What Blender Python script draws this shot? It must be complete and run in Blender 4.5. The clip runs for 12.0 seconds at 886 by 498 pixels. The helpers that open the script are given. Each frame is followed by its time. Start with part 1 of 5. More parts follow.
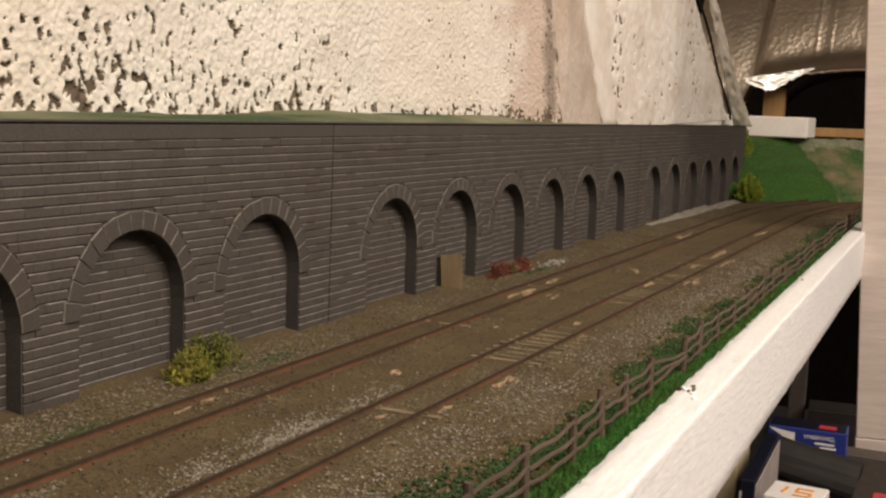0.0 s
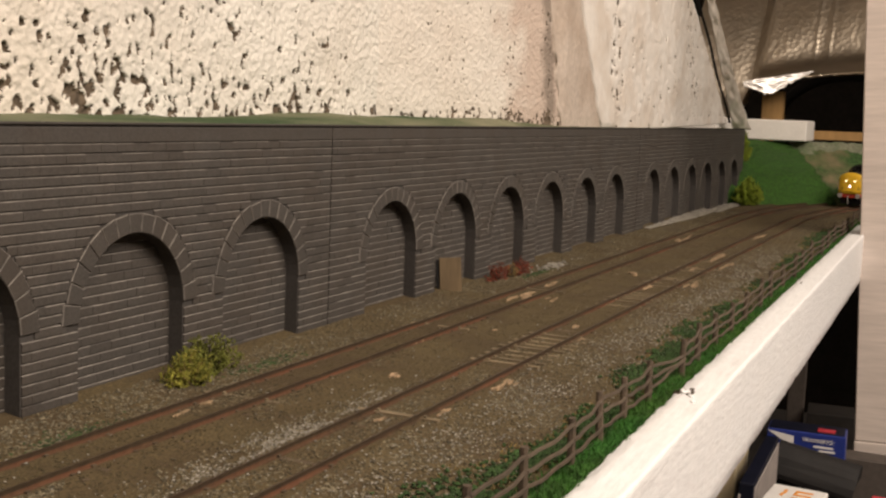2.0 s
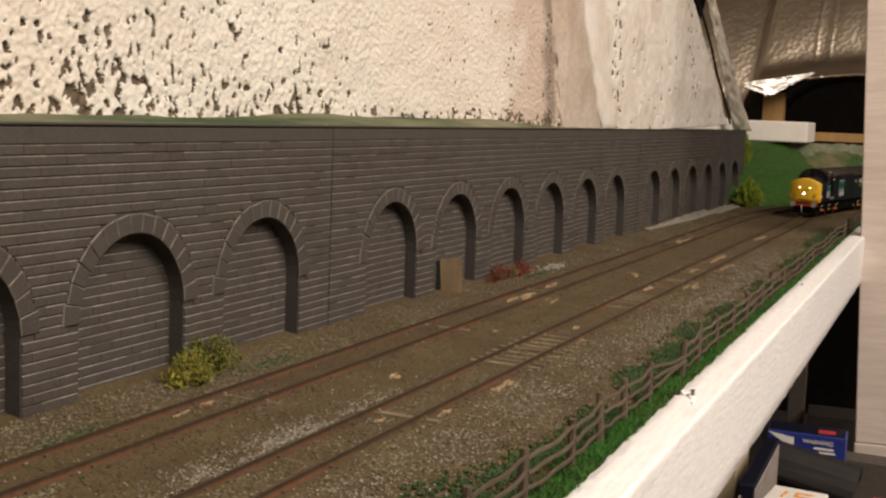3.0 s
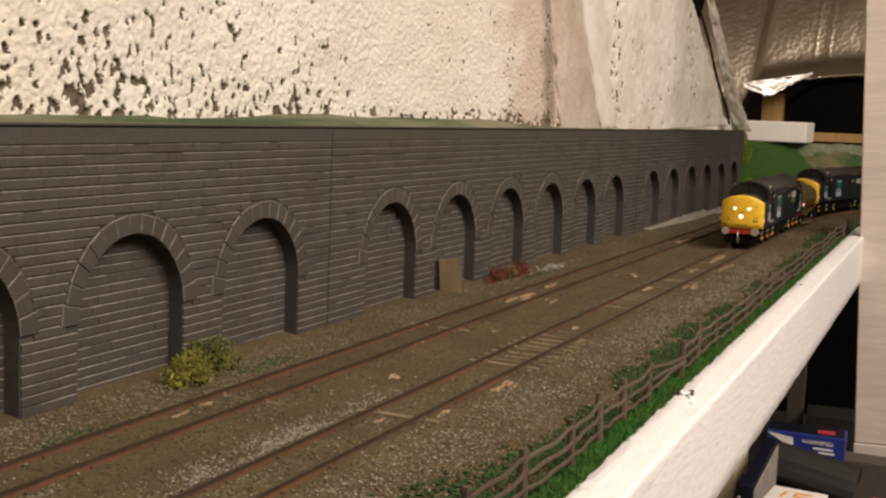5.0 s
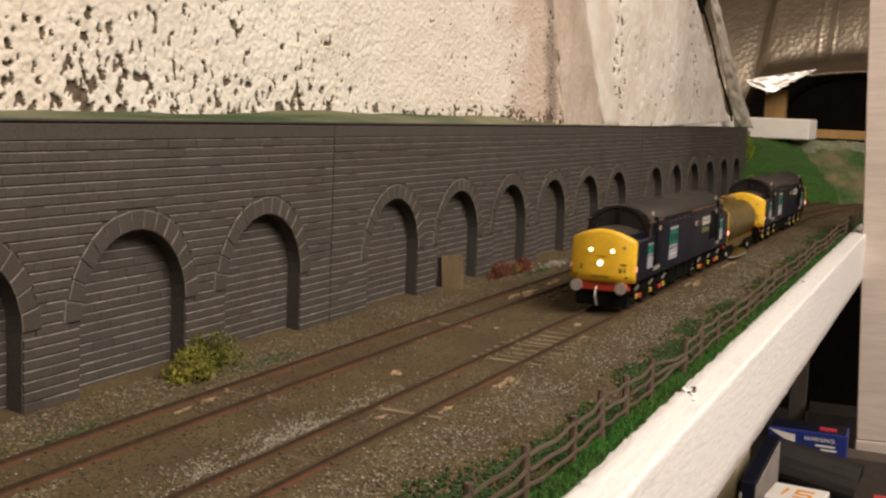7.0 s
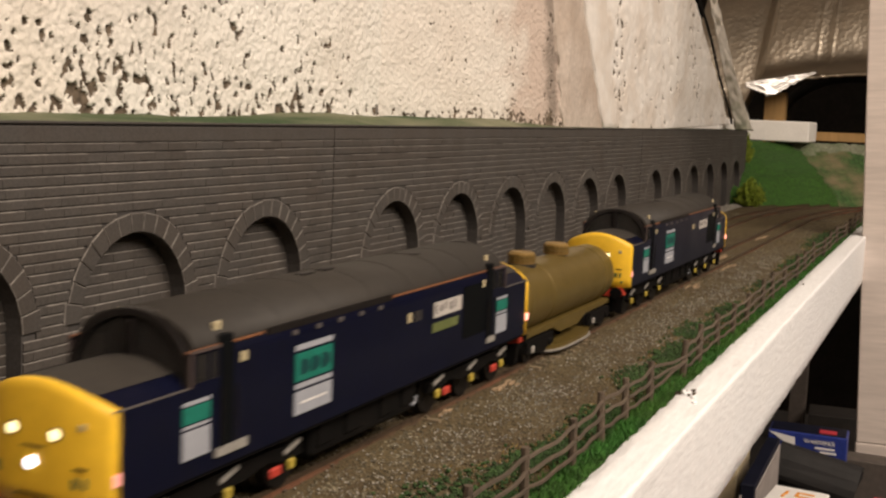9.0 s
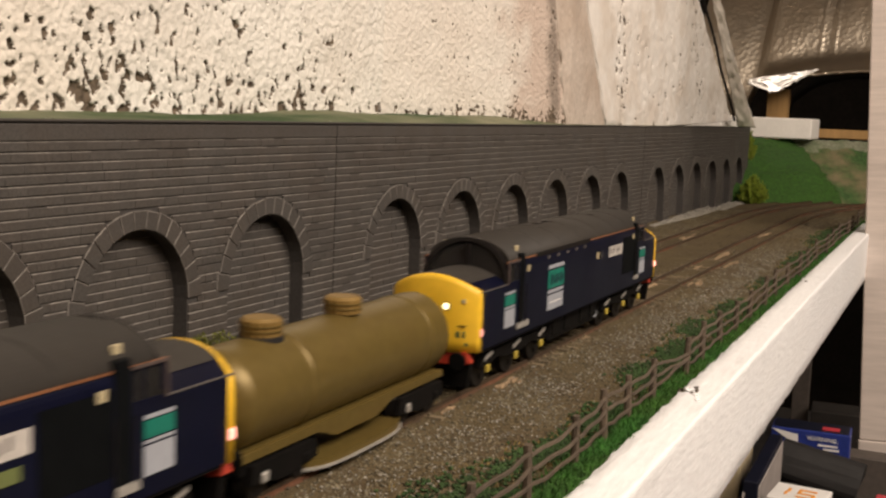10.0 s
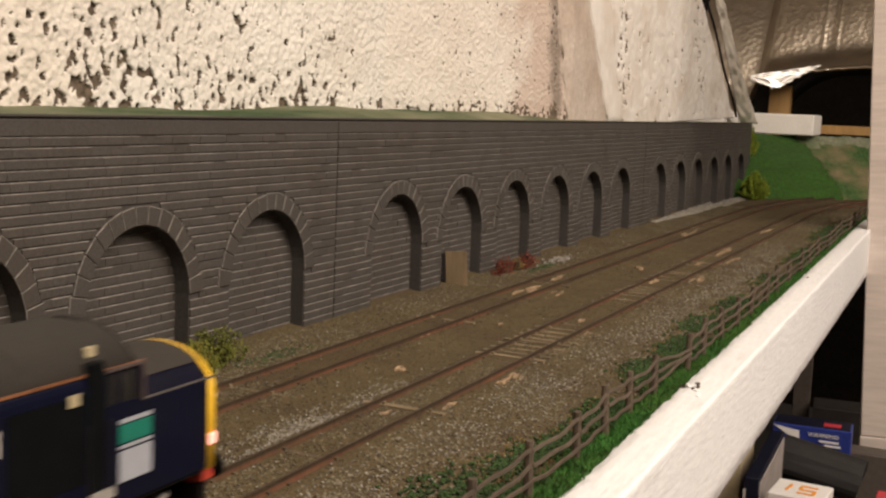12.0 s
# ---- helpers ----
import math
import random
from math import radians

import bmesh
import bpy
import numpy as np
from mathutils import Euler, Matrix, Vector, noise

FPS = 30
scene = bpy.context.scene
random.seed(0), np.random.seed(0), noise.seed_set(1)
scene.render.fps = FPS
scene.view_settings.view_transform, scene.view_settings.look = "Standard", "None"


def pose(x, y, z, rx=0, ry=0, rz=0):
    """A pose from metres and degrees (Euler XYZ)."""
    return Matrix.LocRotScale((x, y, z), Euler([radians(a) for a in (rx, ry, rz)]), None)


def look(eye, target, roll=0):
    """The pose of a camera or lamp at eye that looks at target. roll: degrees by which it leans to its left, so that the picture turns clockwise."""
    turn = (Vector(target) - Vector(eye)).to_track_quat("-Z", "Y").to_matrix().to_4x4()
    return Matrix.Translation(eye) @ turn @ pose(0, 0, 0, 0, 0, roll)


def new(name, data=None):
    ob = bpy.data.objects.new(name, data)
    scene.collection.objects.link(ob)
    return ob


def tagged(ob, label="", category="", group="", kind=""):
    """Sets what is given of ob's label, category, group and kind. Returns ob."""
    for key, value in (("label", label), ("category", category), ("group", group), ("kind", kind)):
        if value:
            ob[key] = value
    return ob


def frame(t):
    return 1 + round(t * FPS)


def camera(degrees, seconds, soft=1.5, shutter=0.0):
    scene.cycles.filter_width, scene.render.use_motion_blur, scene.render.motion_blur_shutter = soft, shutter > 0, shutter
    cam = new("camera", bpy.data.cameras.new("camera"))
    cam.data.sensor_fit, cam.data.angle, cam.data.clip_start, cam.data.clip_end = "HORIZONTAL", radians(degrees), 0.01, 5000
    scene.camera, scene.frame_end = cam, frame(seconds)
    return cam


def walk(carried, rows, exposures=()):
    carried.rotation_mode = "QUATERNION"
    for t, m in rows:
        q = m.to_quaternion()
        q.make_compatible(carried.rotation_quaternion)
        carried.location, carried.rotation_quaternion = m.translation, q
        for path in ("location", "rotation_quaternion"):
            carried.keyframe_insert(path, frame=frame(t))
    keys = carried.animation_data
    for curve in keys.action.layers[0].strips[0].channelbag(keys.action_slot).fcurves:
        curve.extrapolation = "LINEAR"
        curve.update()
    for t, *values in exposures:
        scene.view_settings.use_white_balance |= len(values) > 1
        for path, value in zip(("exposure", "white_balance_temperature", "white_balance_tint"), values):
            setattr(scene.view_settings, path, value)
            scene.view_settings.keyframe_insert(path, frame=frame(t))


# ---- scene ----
# ---- the camera and its way ----
cam = camera(41.79, 12.0, soft=2.4, shutter=0.5)
EYE = Vector((0.0, -0.1687, 0.0990))


def aim(yaw, pitch, roll):
    a, b = radians(yaw), radians(pitch)
    way = Vector((math.cos(a) * math.cos(b), math.sin(a) * math.cos(b), -math.sin(b)))
    return look(EYE, EYE + way, roll)


walk(cam, [(t, aim(*r)) for t, *r in (
    (0, 24.552, 6.914, 2.137), (0.5, 24.504, 6.792, 2.180), (1, 24.474, 6.789, 2.150), (1.5, 24.458, 6.770, 2.174),
    (2, 24.505, 6.772, 2.190), (2.5, 24.539, 6.796, 2.240), (3, 24.533, 6.729, 2.270), (5, 24.495, 6.706, 2.240),
    (5.5, 24.479, 6.688, 2.260), (6, 24.544, 6.816, 2.260), (6.5, 24.581, 6.849, 2.310), (7, 24.597, 6.888, 2.319),
    (9, 24.594, 6.766, 2.340), (9.5, 24.610, 6.775, 2.279), (10, 24.716, 6.895, 2.260), (10.5, 24.815, 7.135, 2.320),
    (11, 24.776, 7.060, 2.310), (11.5, 24.774, 7.055, 2.330), (12, 24.784, 7.102, 2.312))],
    exposures=[(0, 0.0), (12, 0.0)])

# ---- light: the loft's ceiling lamp and a little bounced room light ----
world = bpy.data.worlds.new("room_air")
world.use_nodes = True
world.node_tree.nodes["Background"].inputs[0].default_value = (1.0, 0.8, 0.6, 1)
world.node_tree.nodes["Background"].inputs[1].default_value = 0.05
scene.world = world


def area_lamp(name, at, target, sx, sy, watts, colour):
    data = bpy.data.lights.new(name, "AREA")
    data.shape, data.size, data.size_y, data.energy, data.color = "RECTANGLE", sx, sy, watts, colour
    ob = new(name, data)
    ob.matrix_world = look(at, target)
    return ob


area_lamp("ceiling_lamp_light", (0.16, -1.00, 1.10), (0.42, 0.0, 0.0), 1.7, 0.7, 43.0, (1.0, 0.845, 0.705))

# ---- materials ----


def mat(name, base, rough=0.7, metal=0.0, grain=400.0, vary=0.25, stain=30.0, stain_amt=0.25, stain_col=None, bump=0.3, bump_d=0.0004,
        per=0.0, coat=0.0, emit=None, emit_str=0.0, stretch=(1, 1, 1), spec=0.4):
    m = bpy.data.materials.new(name)
    m.use_nodes = True
    nt = m.node_tree
    nd, ln = nt.nodes, nt.links
    b = nd["Principled BSDF"]
    b.inputs["Roughness"].default_value = rough
    b.inputs["Metallic"].default_value = metal
    b.inputs["Specular IOR Level"].default_value = spec
    b.inputs["Coat Weight"].default_value = coat
    tc = nd.new("ShaderNodeTexCoord")
    mp = nd.new("ShaderNodeMapping")
    mp.inputs["Scale"].default_value = stretch
    ln.new(tc.outputs["Object"], mp.inputs[0])
    n1 = nd.new("ShaderNodeTexNoise")
    n1.inputs["Scale"].default_value, n1.inputs["Detail"].default_value = grain, 5
    n2 = nd.new("ShaderNodeTexNoise")
    n2.inputs["Scale"].default_value, n2.inputs["Detail"].default_value = stain, 4
    for n in (n1, n2):
        ln.new(mp.outputs[0], n.inputs["Vector"])
    r1 = nd.new("ShaderNodeMapRange")
    r1.inputs[1].default_value, r1.inputs[2].default_value = 0.3, 0.7
    r1.inputs[3].default_value, r1.inputs[4].default_value = 1 - vary, 1 + vary
    ln.new(n1.outputs["Fac"], r1.inputs[0])
    mul = nd.new("ShaderNodeVectorMath")
    mul.operation = "SCALE"
    mul.inputs[0].default_value = base
    ln.new(r1.outputs[0], mul.inputs["Scale"])
    last = mul.outputs[0]
    r2 = nd.new("ShaderNodeMapRange")
    r2.inputs[1].default_value, r2.inputs[2].default_value = 0.42, 0.66
    r2.inputs[3].default_value, r2.inputs[4].default_value = 0, stain_amt
    ln.new(n2.outputs["Fac"], r2.inputs[0])
    mx = nd.new("ShaderNodeMix")
    mx.data_type = "RGBA"
    mx.inputs["B"].default_value = (*(stain_col or [c * 0.5 for c in base]), 1)
    ln.new(r2.outputs[0], mx.inputs["Factor"])
    ln.new(last, mx.inputs["A"])
    last = mx.outputs["Result"]
    if per:
        info, geo = nd.new("ShaderNodeObjectInfo"), nd.new("ShaderNodeNewGeometry")
        add = nd.new("ShaderNodeMath")
        add.operation = "ADD"
        ln.new(info.outputs["Random"], add.inputs[0])
        ln.new(geo.outputs["Random Per Island"], add.inputs[1])
        fr = nd.new("ShaderNodeMath")
        fr.operation = "FRACT"
        ln.new(add.outputs[0], fr.inputs[0])
        r3 = nd.new("ShaderNodeMapRange")
        r3.inputs[3].default_value, r3.inputs[4].default_value = 1 - per, 1 + per
        ln.new(fr.outputs[0], r3.inputs[0])
        m2 = nd.new("ShaderNodeVectorMath")
        m2.operation = "SCALE"
        ln.new(last, m2.inputs[0])
        ln.new(r3.outputs[0], m2.inputs["Scale"])
        last = m2.outputs[0]
    ln.new(last, b.inputs["Base Color"])
    rr = nd.new("ShaderNodeMapRange")
    rr.inputs[3].default_value, rr.inputs[4].default_value = max(0.03, rough - 0.12), min(1, rough + 0.12)
    ln.new(n2.outputs["Fac"], rr.inputs[0])
    ln.new(rr.outputs[0], b.inputs["Roughness"])
    if bump:
        bp = nd.new("ShaderNodeBump")
        bp.inputs["Strength"].default_value, bp.inputs["Distance"].default_value = bump, bump_d
        ln.new(n1.outputs["Fac"], bp.inputs["Height"])
        ln.new(bp.outputs[0], b.inputs["Normal"])
    if emit:
        b.inputs["Emission Color"].default_value, b.inputs["Emission Strength"].default_value = (*emit, 1), emit_str
    return m


# ---- mesh helpers ----


def part(name, bm, material, parent=None, label="", smooth=False):
    me = bpy.data.meshes.new(name)
    if bm.faces:
        bmesh.ops.recalc_face_normals(bm, faces=bm.faces)
    bm.to_mesh(me)
    bm.free()
    if smooth:
        for f in me.polygons:
            f.use_smooth = True
    me.materials.append(material)
    ob = new(name, me)
    if parent:
        ob.parent = parent
    return tagged(ob, label) if label else ob


def box(bm, c, s, m=None, bev=0.0):
    t = bmesh.new()
    bmesh.ops.create_cube(t, size=1.0, matrix=Matrix.Translation(c) @ Matrix.Diagonal((*s, 1)))
    if bev:
        bmesh.ops.bevel(t, geom=t.edges[:], offset=bev, segments=1, affect="EDGES")
    if m:
        t.transform(m)
    merge(bm, t)
    return bm


def merge(bm, t):
    vs = [bm.verts.new(v.co) for v in t.verts]
    t.verts.index_update()
    for f in t.faces:
        bm.faces.new([vs[v.index] for v in f.verts])
    t.free()


def rod(bm, a, b, r, seg=12, r2=None):
    a, b = Vector(a), Vector(b)
    d = b - a
    t = bmesh.new()
    bmesh.ops.create_cone(t, cap_ends=True, segments=seg, radius1=r, radius2=r if r2 is None else r2, depth=d.length,
                          matrix=Matrix.Translation((a + b) / 2) @ d.to_track_quat("Z", "Y").to_matrix().to_4x4())
    merge(bm, t)
    return bm


def prism(bm, outline, lo, hi, m=None, axis="y"):
    """A flat outline of (u, v) drawn out along an axis: y (u=x, v=z), x (u=y, v=z) or z (u=x, v=y)."""
    def at(u, v, w):
        p = {"y": (u, w, v), "x": (w, u, v), "z": (u, v, w)}[axis]
        return m @ Vector(p) if m else Vector(p)
    n = len(outline)
    a = [bm.verts.new(at(u, v, lo)) for u, v in outline]
    b = [bm.verts.new(at(u, v, hi)) for u, v in outline]
    bm.faces.new(a)
    bm.faces.new(b[::-1])
    for i in range(n):
        bm.faces.new((a[i], b[i], b[(i + 1) % n], a[(i + 1) % n]))
    return bm


def empty(name, m=None):
    ob = new(name)
    ob.empty_display_size = 0.01
    if m:
        ob.matrix_world = m
    return ob


def spread(a, b, n):
    return [a + (b - a) * i / (n - 1) for i in range(n)]


# ---- the railway's line: straight, then a curve to the right ----
X0, R0 = 1.25, 1.15
ZG = -0.0033
TRACK2 = 0.0557


def line_pose(s, off=0.0, z=0.0):
    """The pose at s metres along the nearer line's middle; x points along it."""
    if s <= X0:
        return pose(s, off, z)
    a = (s - X0) / R0
    return pose(X0 + (R0 + off) * math.sin(a), -R0 + (R0 + off) * math.cos(a), z, 0, 0, -math.degrees(a))


def wall_y(x):
    return 0.09775 + 0.00984 * (x - 0.4)
# ---- surfaces ----
M_ground = mat("ballast_ground", (0.078, 0.057, 0.025), 0.95, grain=900, vary=0.5, stain=26, stain_amt=0.75, stain_col=(0.055, 0.036, 0.017), bump=0.8, bump_d=0.0006)
M_stone = mat("ballast_stone", (0.128, 0.110, 0.073), 0.9, grain=1500, vary=0.35, stain=30, stain_amt=0.75, stain_col=(0.078, 0.057, 0.027), per=0.6, bump=0.2)
M_grime = mat("grimy_stone", (0.072, 0.055, 0.026), 0.95, grain=1500, vary=0.35, stain=30, stain_amt=0.5, stain_col=(0.055, 0.038, 0.02), per=0.35, bump=0.2)
# dry-brushed paint, with the light caught by upper edges put into its colour
M_edge = mat("dry_brushed_edge_highlight", (0.165, 0.150, 0.135), 0.8, grain=300, vary=0.4, stain=70, stain_amt=0.5, stain_col=(0.08, 0.072, 0.066), per=0.15, bump=0)
M_pale_stone = mat("pale_ballast", (0.255, 0.238, 0.205), 0.9, grain=900, vary=0.3, stain=60, stain_amt=0.4, per=0.3, bump=0.4)
M_brick = mat("painted_brick", (0.056, 0.0505, 0.0460), 0.75, grain=1100, vary=0.22, stain=34, stain_amt=0.35, stain_col=(0.050, 0.036, 0.026), per=0.08, bump=0.35, bump_d=0.0002)
M_mortar = mat("wall_plaster", (0.052, 0.047, 0.044), 0.85, grain=900, vary=0.2, stain=30, stain_amt=0.3, bump=0.3, bump_d=0.0002)
M_rail = mat("rusty_rail", (0.066, 0.042, 0.022), 0.85, metal=0.0, grain=500, vary=0.4, stain=14, stain_amt=0.8, stain_col=(0.150, 0.058, 0.029), bump=0.3)
M_railtop = mat("worn_rail_top", (0.052, 0.036, 0.022), 0.55, metal=0.2, grain=500, vary=0.3, stain=50, stain_amt=0.6, stain_col=(0.05, 0.03, 0.02), bump=0.1)
M_sleeper = mat("dusty_sleeper", (0.115, 0.085, 0.055), 0.9, grain=500, vary=0.4, stain=28, stain_amt=0.9, stain_col=(0.055, 0.038, 0.021), per=0.2, bump=0.4, stretch=(1, 0.3, 1))
M_white = mat("white_gloss_board", (0.83, 0.84, 0.86), 0.5, grain=420, vary=0.03, stain=40, stain_amt=0.14, stain_col=(0.76, 0.74, 0.71), bump=0.7, bump_d=0.0006, stretch=(0.22, 1, 1))
M_plaster = mat("white_painted_stone", (0.70, 0.68, 0.63), 0.75, grain=250, vary=0.07, stain=14, stain_amt=0.35, stain_col=(0.54, 0.48, 0.41), bump=1.0, bump_d=0.0015)
M_return = mat("damp_painted_stone", (0.66, 0.625, 0.57), 0.8, grain=260, vary=0.08, stain=14, stain_amt=0.35, stain_col=(0.55, 0.48, 0.41), bump=0.8, bump_d=0.0015)
M_pit = mat("bare_stone_pit", (0.115, 0.088, 0.062), 0.95, grain=300, vary=0.5, stain=60, stain_amt=0.6, bump=0.5)
M_damp = mat("damp_plaster", (0.51, 0.442, 0.384), 0.8, grain=240, vary=0.12, stain=22, stain_amt=0.5, stain_col=(0.33, 0.25, 0.19), bump=0.6, bump_d=0.0012)
M_smooth = mat("smooth_plaster", (0.75, 0.72, 0.68), 0.7, grain=160, vary=0.07, stain=30, stain_amt=0.65, stain_col=(0.57, 0.50, 0.43), bump=0.25, bump_d=0.001)
M_shelf = mat("shelf_turf", (0.021, 0.050, 0.010), 0.95, grain=420, vary=0.4, stain=11, stain_amt=0.75, stain_col=(0.27, 0.25, 0.17), bump=0.6, bump_d=0.0006)
M_slope = mat("worn_slope_turf", (0.040, 0.088, 0.024), 0.95, grain=220, vary=0.4, stain=22, stain_amt=0.9, stain_col=(0.185, 0.150, 0.085), bump=0.7, bump_d=0.0012)
M_hill = mat("hill_turf", (0.027, 0.078, 0.009), 0.95, grain=260, vary=0.35, stain=13, stain_amt=0.35, stain_col=(0.038, 0.085, 0.026), bump=0.7, bump_d=0.0012)
M_hill_pale = mat("bare_hill_plaster", (0.19, 0.20, 0.14), 0.95, grain=260, vary=0.3, stain=30, stain_amt=0.6, stain_col=(0.07, 0.11, 0.04), bump=0.5, bump_d=0.001)
M_grass = mat("grass_fibre", (0.026, 0.105, 0.012), 0.9, grain=120, vary=0.4, stain=22, stain_amt=0.4, stain_col=(0.07, 0.12, 0.02), per=0.4, bump=0)
M_sleeper_pale = mat("pale_dusty_sleeper", (0.21, 0.165, 0.105), 0.9, grain=500, vary=0.4, stain=60, stain_amt=0.7, stain_col=(0.085, 0.062, 0.035), per=0.25, bump=0.4, stretch=(1, 0.3, 1))
M_dkgrass = mat("blue_green_foam", (0.030, 0.062, 0.016), 0.95, grain=120, vary=0.4, stain=30, stain_amt=0.3, per=0.4, bump=0)
M_bush = mat("yellow_green_foliage", (0.22, 0.21, 0.030), 0.9, grain=200, vary=0.4, stain=120, stain_amt=0.8, stain_col=(0.045, 0.065, 0.012), per=0.35, bump=0)
M_bush3 = mat("bright_yellow_foliage", (0.20, 0.26, 0.022), 0.9, grain=200, vary=0.4, stain=90, stain_amt=0.5, stain_col=(0.07, 0.12, 0.012), per=0.3, bump=0)
M_weed = mat("dull_weed", (0.035, 0.058, 0.018), 0.95, grain=200, vary=0.4, stain=120, stain_amt=0.5, per=0.4, bump=0)
M_bush2 = mat("olive_foliage", (0.125, 0.135, 0.022), 0.9, grain=200, vary=0.4, stain=120, stain_amt=0.5, per=0.35, bump=0)
M_red = mat("rust_red_foliage", (0.16, 0.035, 0.018), 0.9, grain=200, vary=0.4, stain=120, stain_amt=0.4, per=0.4, bump=0)
M_straw = mat("straw_foliage", (0.185, 0.130, 0.045), 0.9, grain=200, vary=0.3, per=0.3, bump=0)
M_fence = mat("weathered_fence", (0.082, 0.060, 0.042), 0.8, grain=500, vary=0.3, stain=80, stain_amt=0.4, per=0.15, bump=0.4, stretch=(0.3, 1, 1))
M_ply = mat("bare_ply", (0.125, 0.088, 0.048), 0.85, grain=300, vary=0.25, stain=60, stain_amt=0.4, bump=0.3, stretch=(1, 1, 0.2))
M_pine = mat("pine_batten", (0.46, 0.28, 0.11), 0.65, grain=160, vary=0.15, stain=30, stain_amt=0.3, bump=0.2, stretch=(1, 1, 0.15))
M_poly = mat("white_polystyrene", (0.82, 0.80, 0.77), 0.8, grain=300, vary=0.04, stain=40, stain_amt=0.1, bump=0.3)
M_post = mat("pale_upright", (0.63, 0.555, 0.51), 0.6, grain=150, vary=0.09, stain=45, stain_amt=0.25, bump=0.25, stretch=(0.2, 0.2, 2.5))
M_black = mat("black_plastic", (0.009, 0.008, 0.008), 0.75, grain=200, vary=0.2, bump=0.15)
# near-black colour that stands in for shade under the foil and the layout
M_dark = mat("near_black_shade", (0.016, 0.013, 0.011), 0.8, grain=100, vary=0.3, bump=0.2)
M_room = mat("loft_board", (0.62, 0.57, 0.51), 0.9, grain=20, vary=0.1, stain=3, stain_amt=0.2, bump=0.1)
M_floor = mat("loft_floor", (0.10, 0.08, 0.06), 0.9, grain=20, vary=0.2, bump=0.1)
M_foil = mat("foil_insulation", (0.50, 0.44, 0.36), 0.33, metal=1.0, grain=30, vary=0.1, stain=9, stain_amt=0.4, stain_col=(0.28, 0.25, 0.21), bump=0)
M_navy = mat("navy_card", (0.006, 0.007, 0.016), 0.5, spec=0.2, grain=300, vary=0.1, bump=0.05)
M_bluecard = mat("blue_card", (0.02, 0.035, 0.20), 0.4, grain=300, vary=0.1, bump=0.05)
M_whitecard = mat("white_card", (0.72, 0.70, 0.68), 0.5, grain=300, vary=0.04, bump=0.05)
M_orange = mat("orange_ink", (0.75, 0.30, 0.03), 0.5, grain=300, vary=0.05, bump=0)
M_redcard = mat("red_card", (0.42, 0.035, 0.05), 0.5, grain=300, vary=0.1, bump=0.05)
M_clear = mat("clear_plastic", (0.40, 0.36, 0.34), 0.35, grain=120, vary=0.12, stain=40, stain_amt=0.4, bump=0.05)
M_greycard = mat("grey_card", (0.075, 0.062, 0.054), 0.7, grain=200, vary=0.15, bump=0.05)
M_cream = mat("cream_card", (0.62, 0.52, 0.34), 0.6, grain=300, vary=0.08, bump=0.05)
# train
M_blue = mat("dark_blue_paint", (0.0028, 0.0036, 0.0135), 0.36, spec=0.16, grain=250, vary=0.12, stain=40, stain_amt=0.35, stain_col=(0.0050, 0.0050, 0.0095), bump=0.06, bump_d=0.0002)
M_yellow = mat("yellow_paint", (0.80, 0.49, 0.030), 0.42, grain=300, vary=0.05, stain=90, stain_amt=0.14, stain_col=(0.40, 0.20, 0.015), bump=0.08, bump_d=0.0002)
M_roof = mat("grey_roof", (0.024, 0.0205, 0.0172), 0.7, grain=400, vary=0.15, stain=45, stain_amt=0.4, stain_col=(0.031, 0.025, 0.019), bump=0.15, bump_d=0.0002)
M_surround = mat("dark_cab_surround", (0.010, 0.008, 0.0075), 0.5, spec=0.2, grain=400, vary=0.15, bump=0.1)
M_pane = mat("clear_pane", (0.34, 0.32, 0.30), 0.12, grain=100, vary=0.05, bump=0)
M_pane.node_tree.nodes["Principled BSDF"].inputs["Transmission Weight"].default_value = 0.95
M_pane.node_tree.nodes["Principled BSDF"].inputs["IOR"].default_value = 1.08
M_window = mat("dusty_side_window", (0.030, 0.027, 0.026), 0.3, grain=200, vary=0.2, bump=0)
M_door = mat("dark_door", (0.0036, 0.0042, 0.0048), 0.6, spec=0.06, grain=250, vary=0.15, bump=0.05)
M_grey = mat("cab_grey", (0.085, 0.075, 0.072), 0.6, grain=400, vary=0.12, bump=0.1)
M_rim = mat("worn_cab_rim", (0.070, 0.050, 0.045), 0.6, grain=400, vary=0.2, bump=0.1)
M_teal = mat("teal_panel", (0.009, 0.150, 0.108), 0.5, grain=300, vary=0.12, bump=0)
M_tealdk = mat("dark_teal_mark", (0.004, 0.040, 0.042), 0.5, grain=300, vary=0.12, bump=0)
M_pale = mat("pale_panel", (0.32, 0.335, 0.375), 0.5, grain=300, vary=0.06, bump=0)
M_number = mat("number_white", (0.46, 0.43, 0.40), 0.5, grain=300, vary=0.1, bump=0)
M_silver = mat("dull_silver", (0.42, 0.40, 0.37), 0.4, metal=0.4, grain=400, vary=0.15, bump=0.1)
M_tag = mat("cream_tag", (0.40, 0.34, 0.21), 0.5, grain=300, vary=0.1, bump=0)
M_olive = mat("olive_nameplate", (0.11, 0.13, 0.045), 0.5, grain=300, vary=0.1, bump=0)
M_copper = mat("orange_cantrail", (0.20, 0.085, 0.040), 0.5, grain=300, vary=0.2, bump=0)
# black underframe paint, darkened further for the shade below the bodies
M_bogie = mat("bogie_black_shaded", (0.0028, 0.0025, 0.0023), 0.75, spec=0.12, grain=400, vary=0.3, stain=60, stain_amt=0.3, stain_col=(0.008, 0.006, 0.005), bump=0.2)
M_wheel = mat("wheel_steel", (0.014, 0.012, 0.011), 0.5, metal=0.5, grain=400, vary=0.2, bump=0.05)
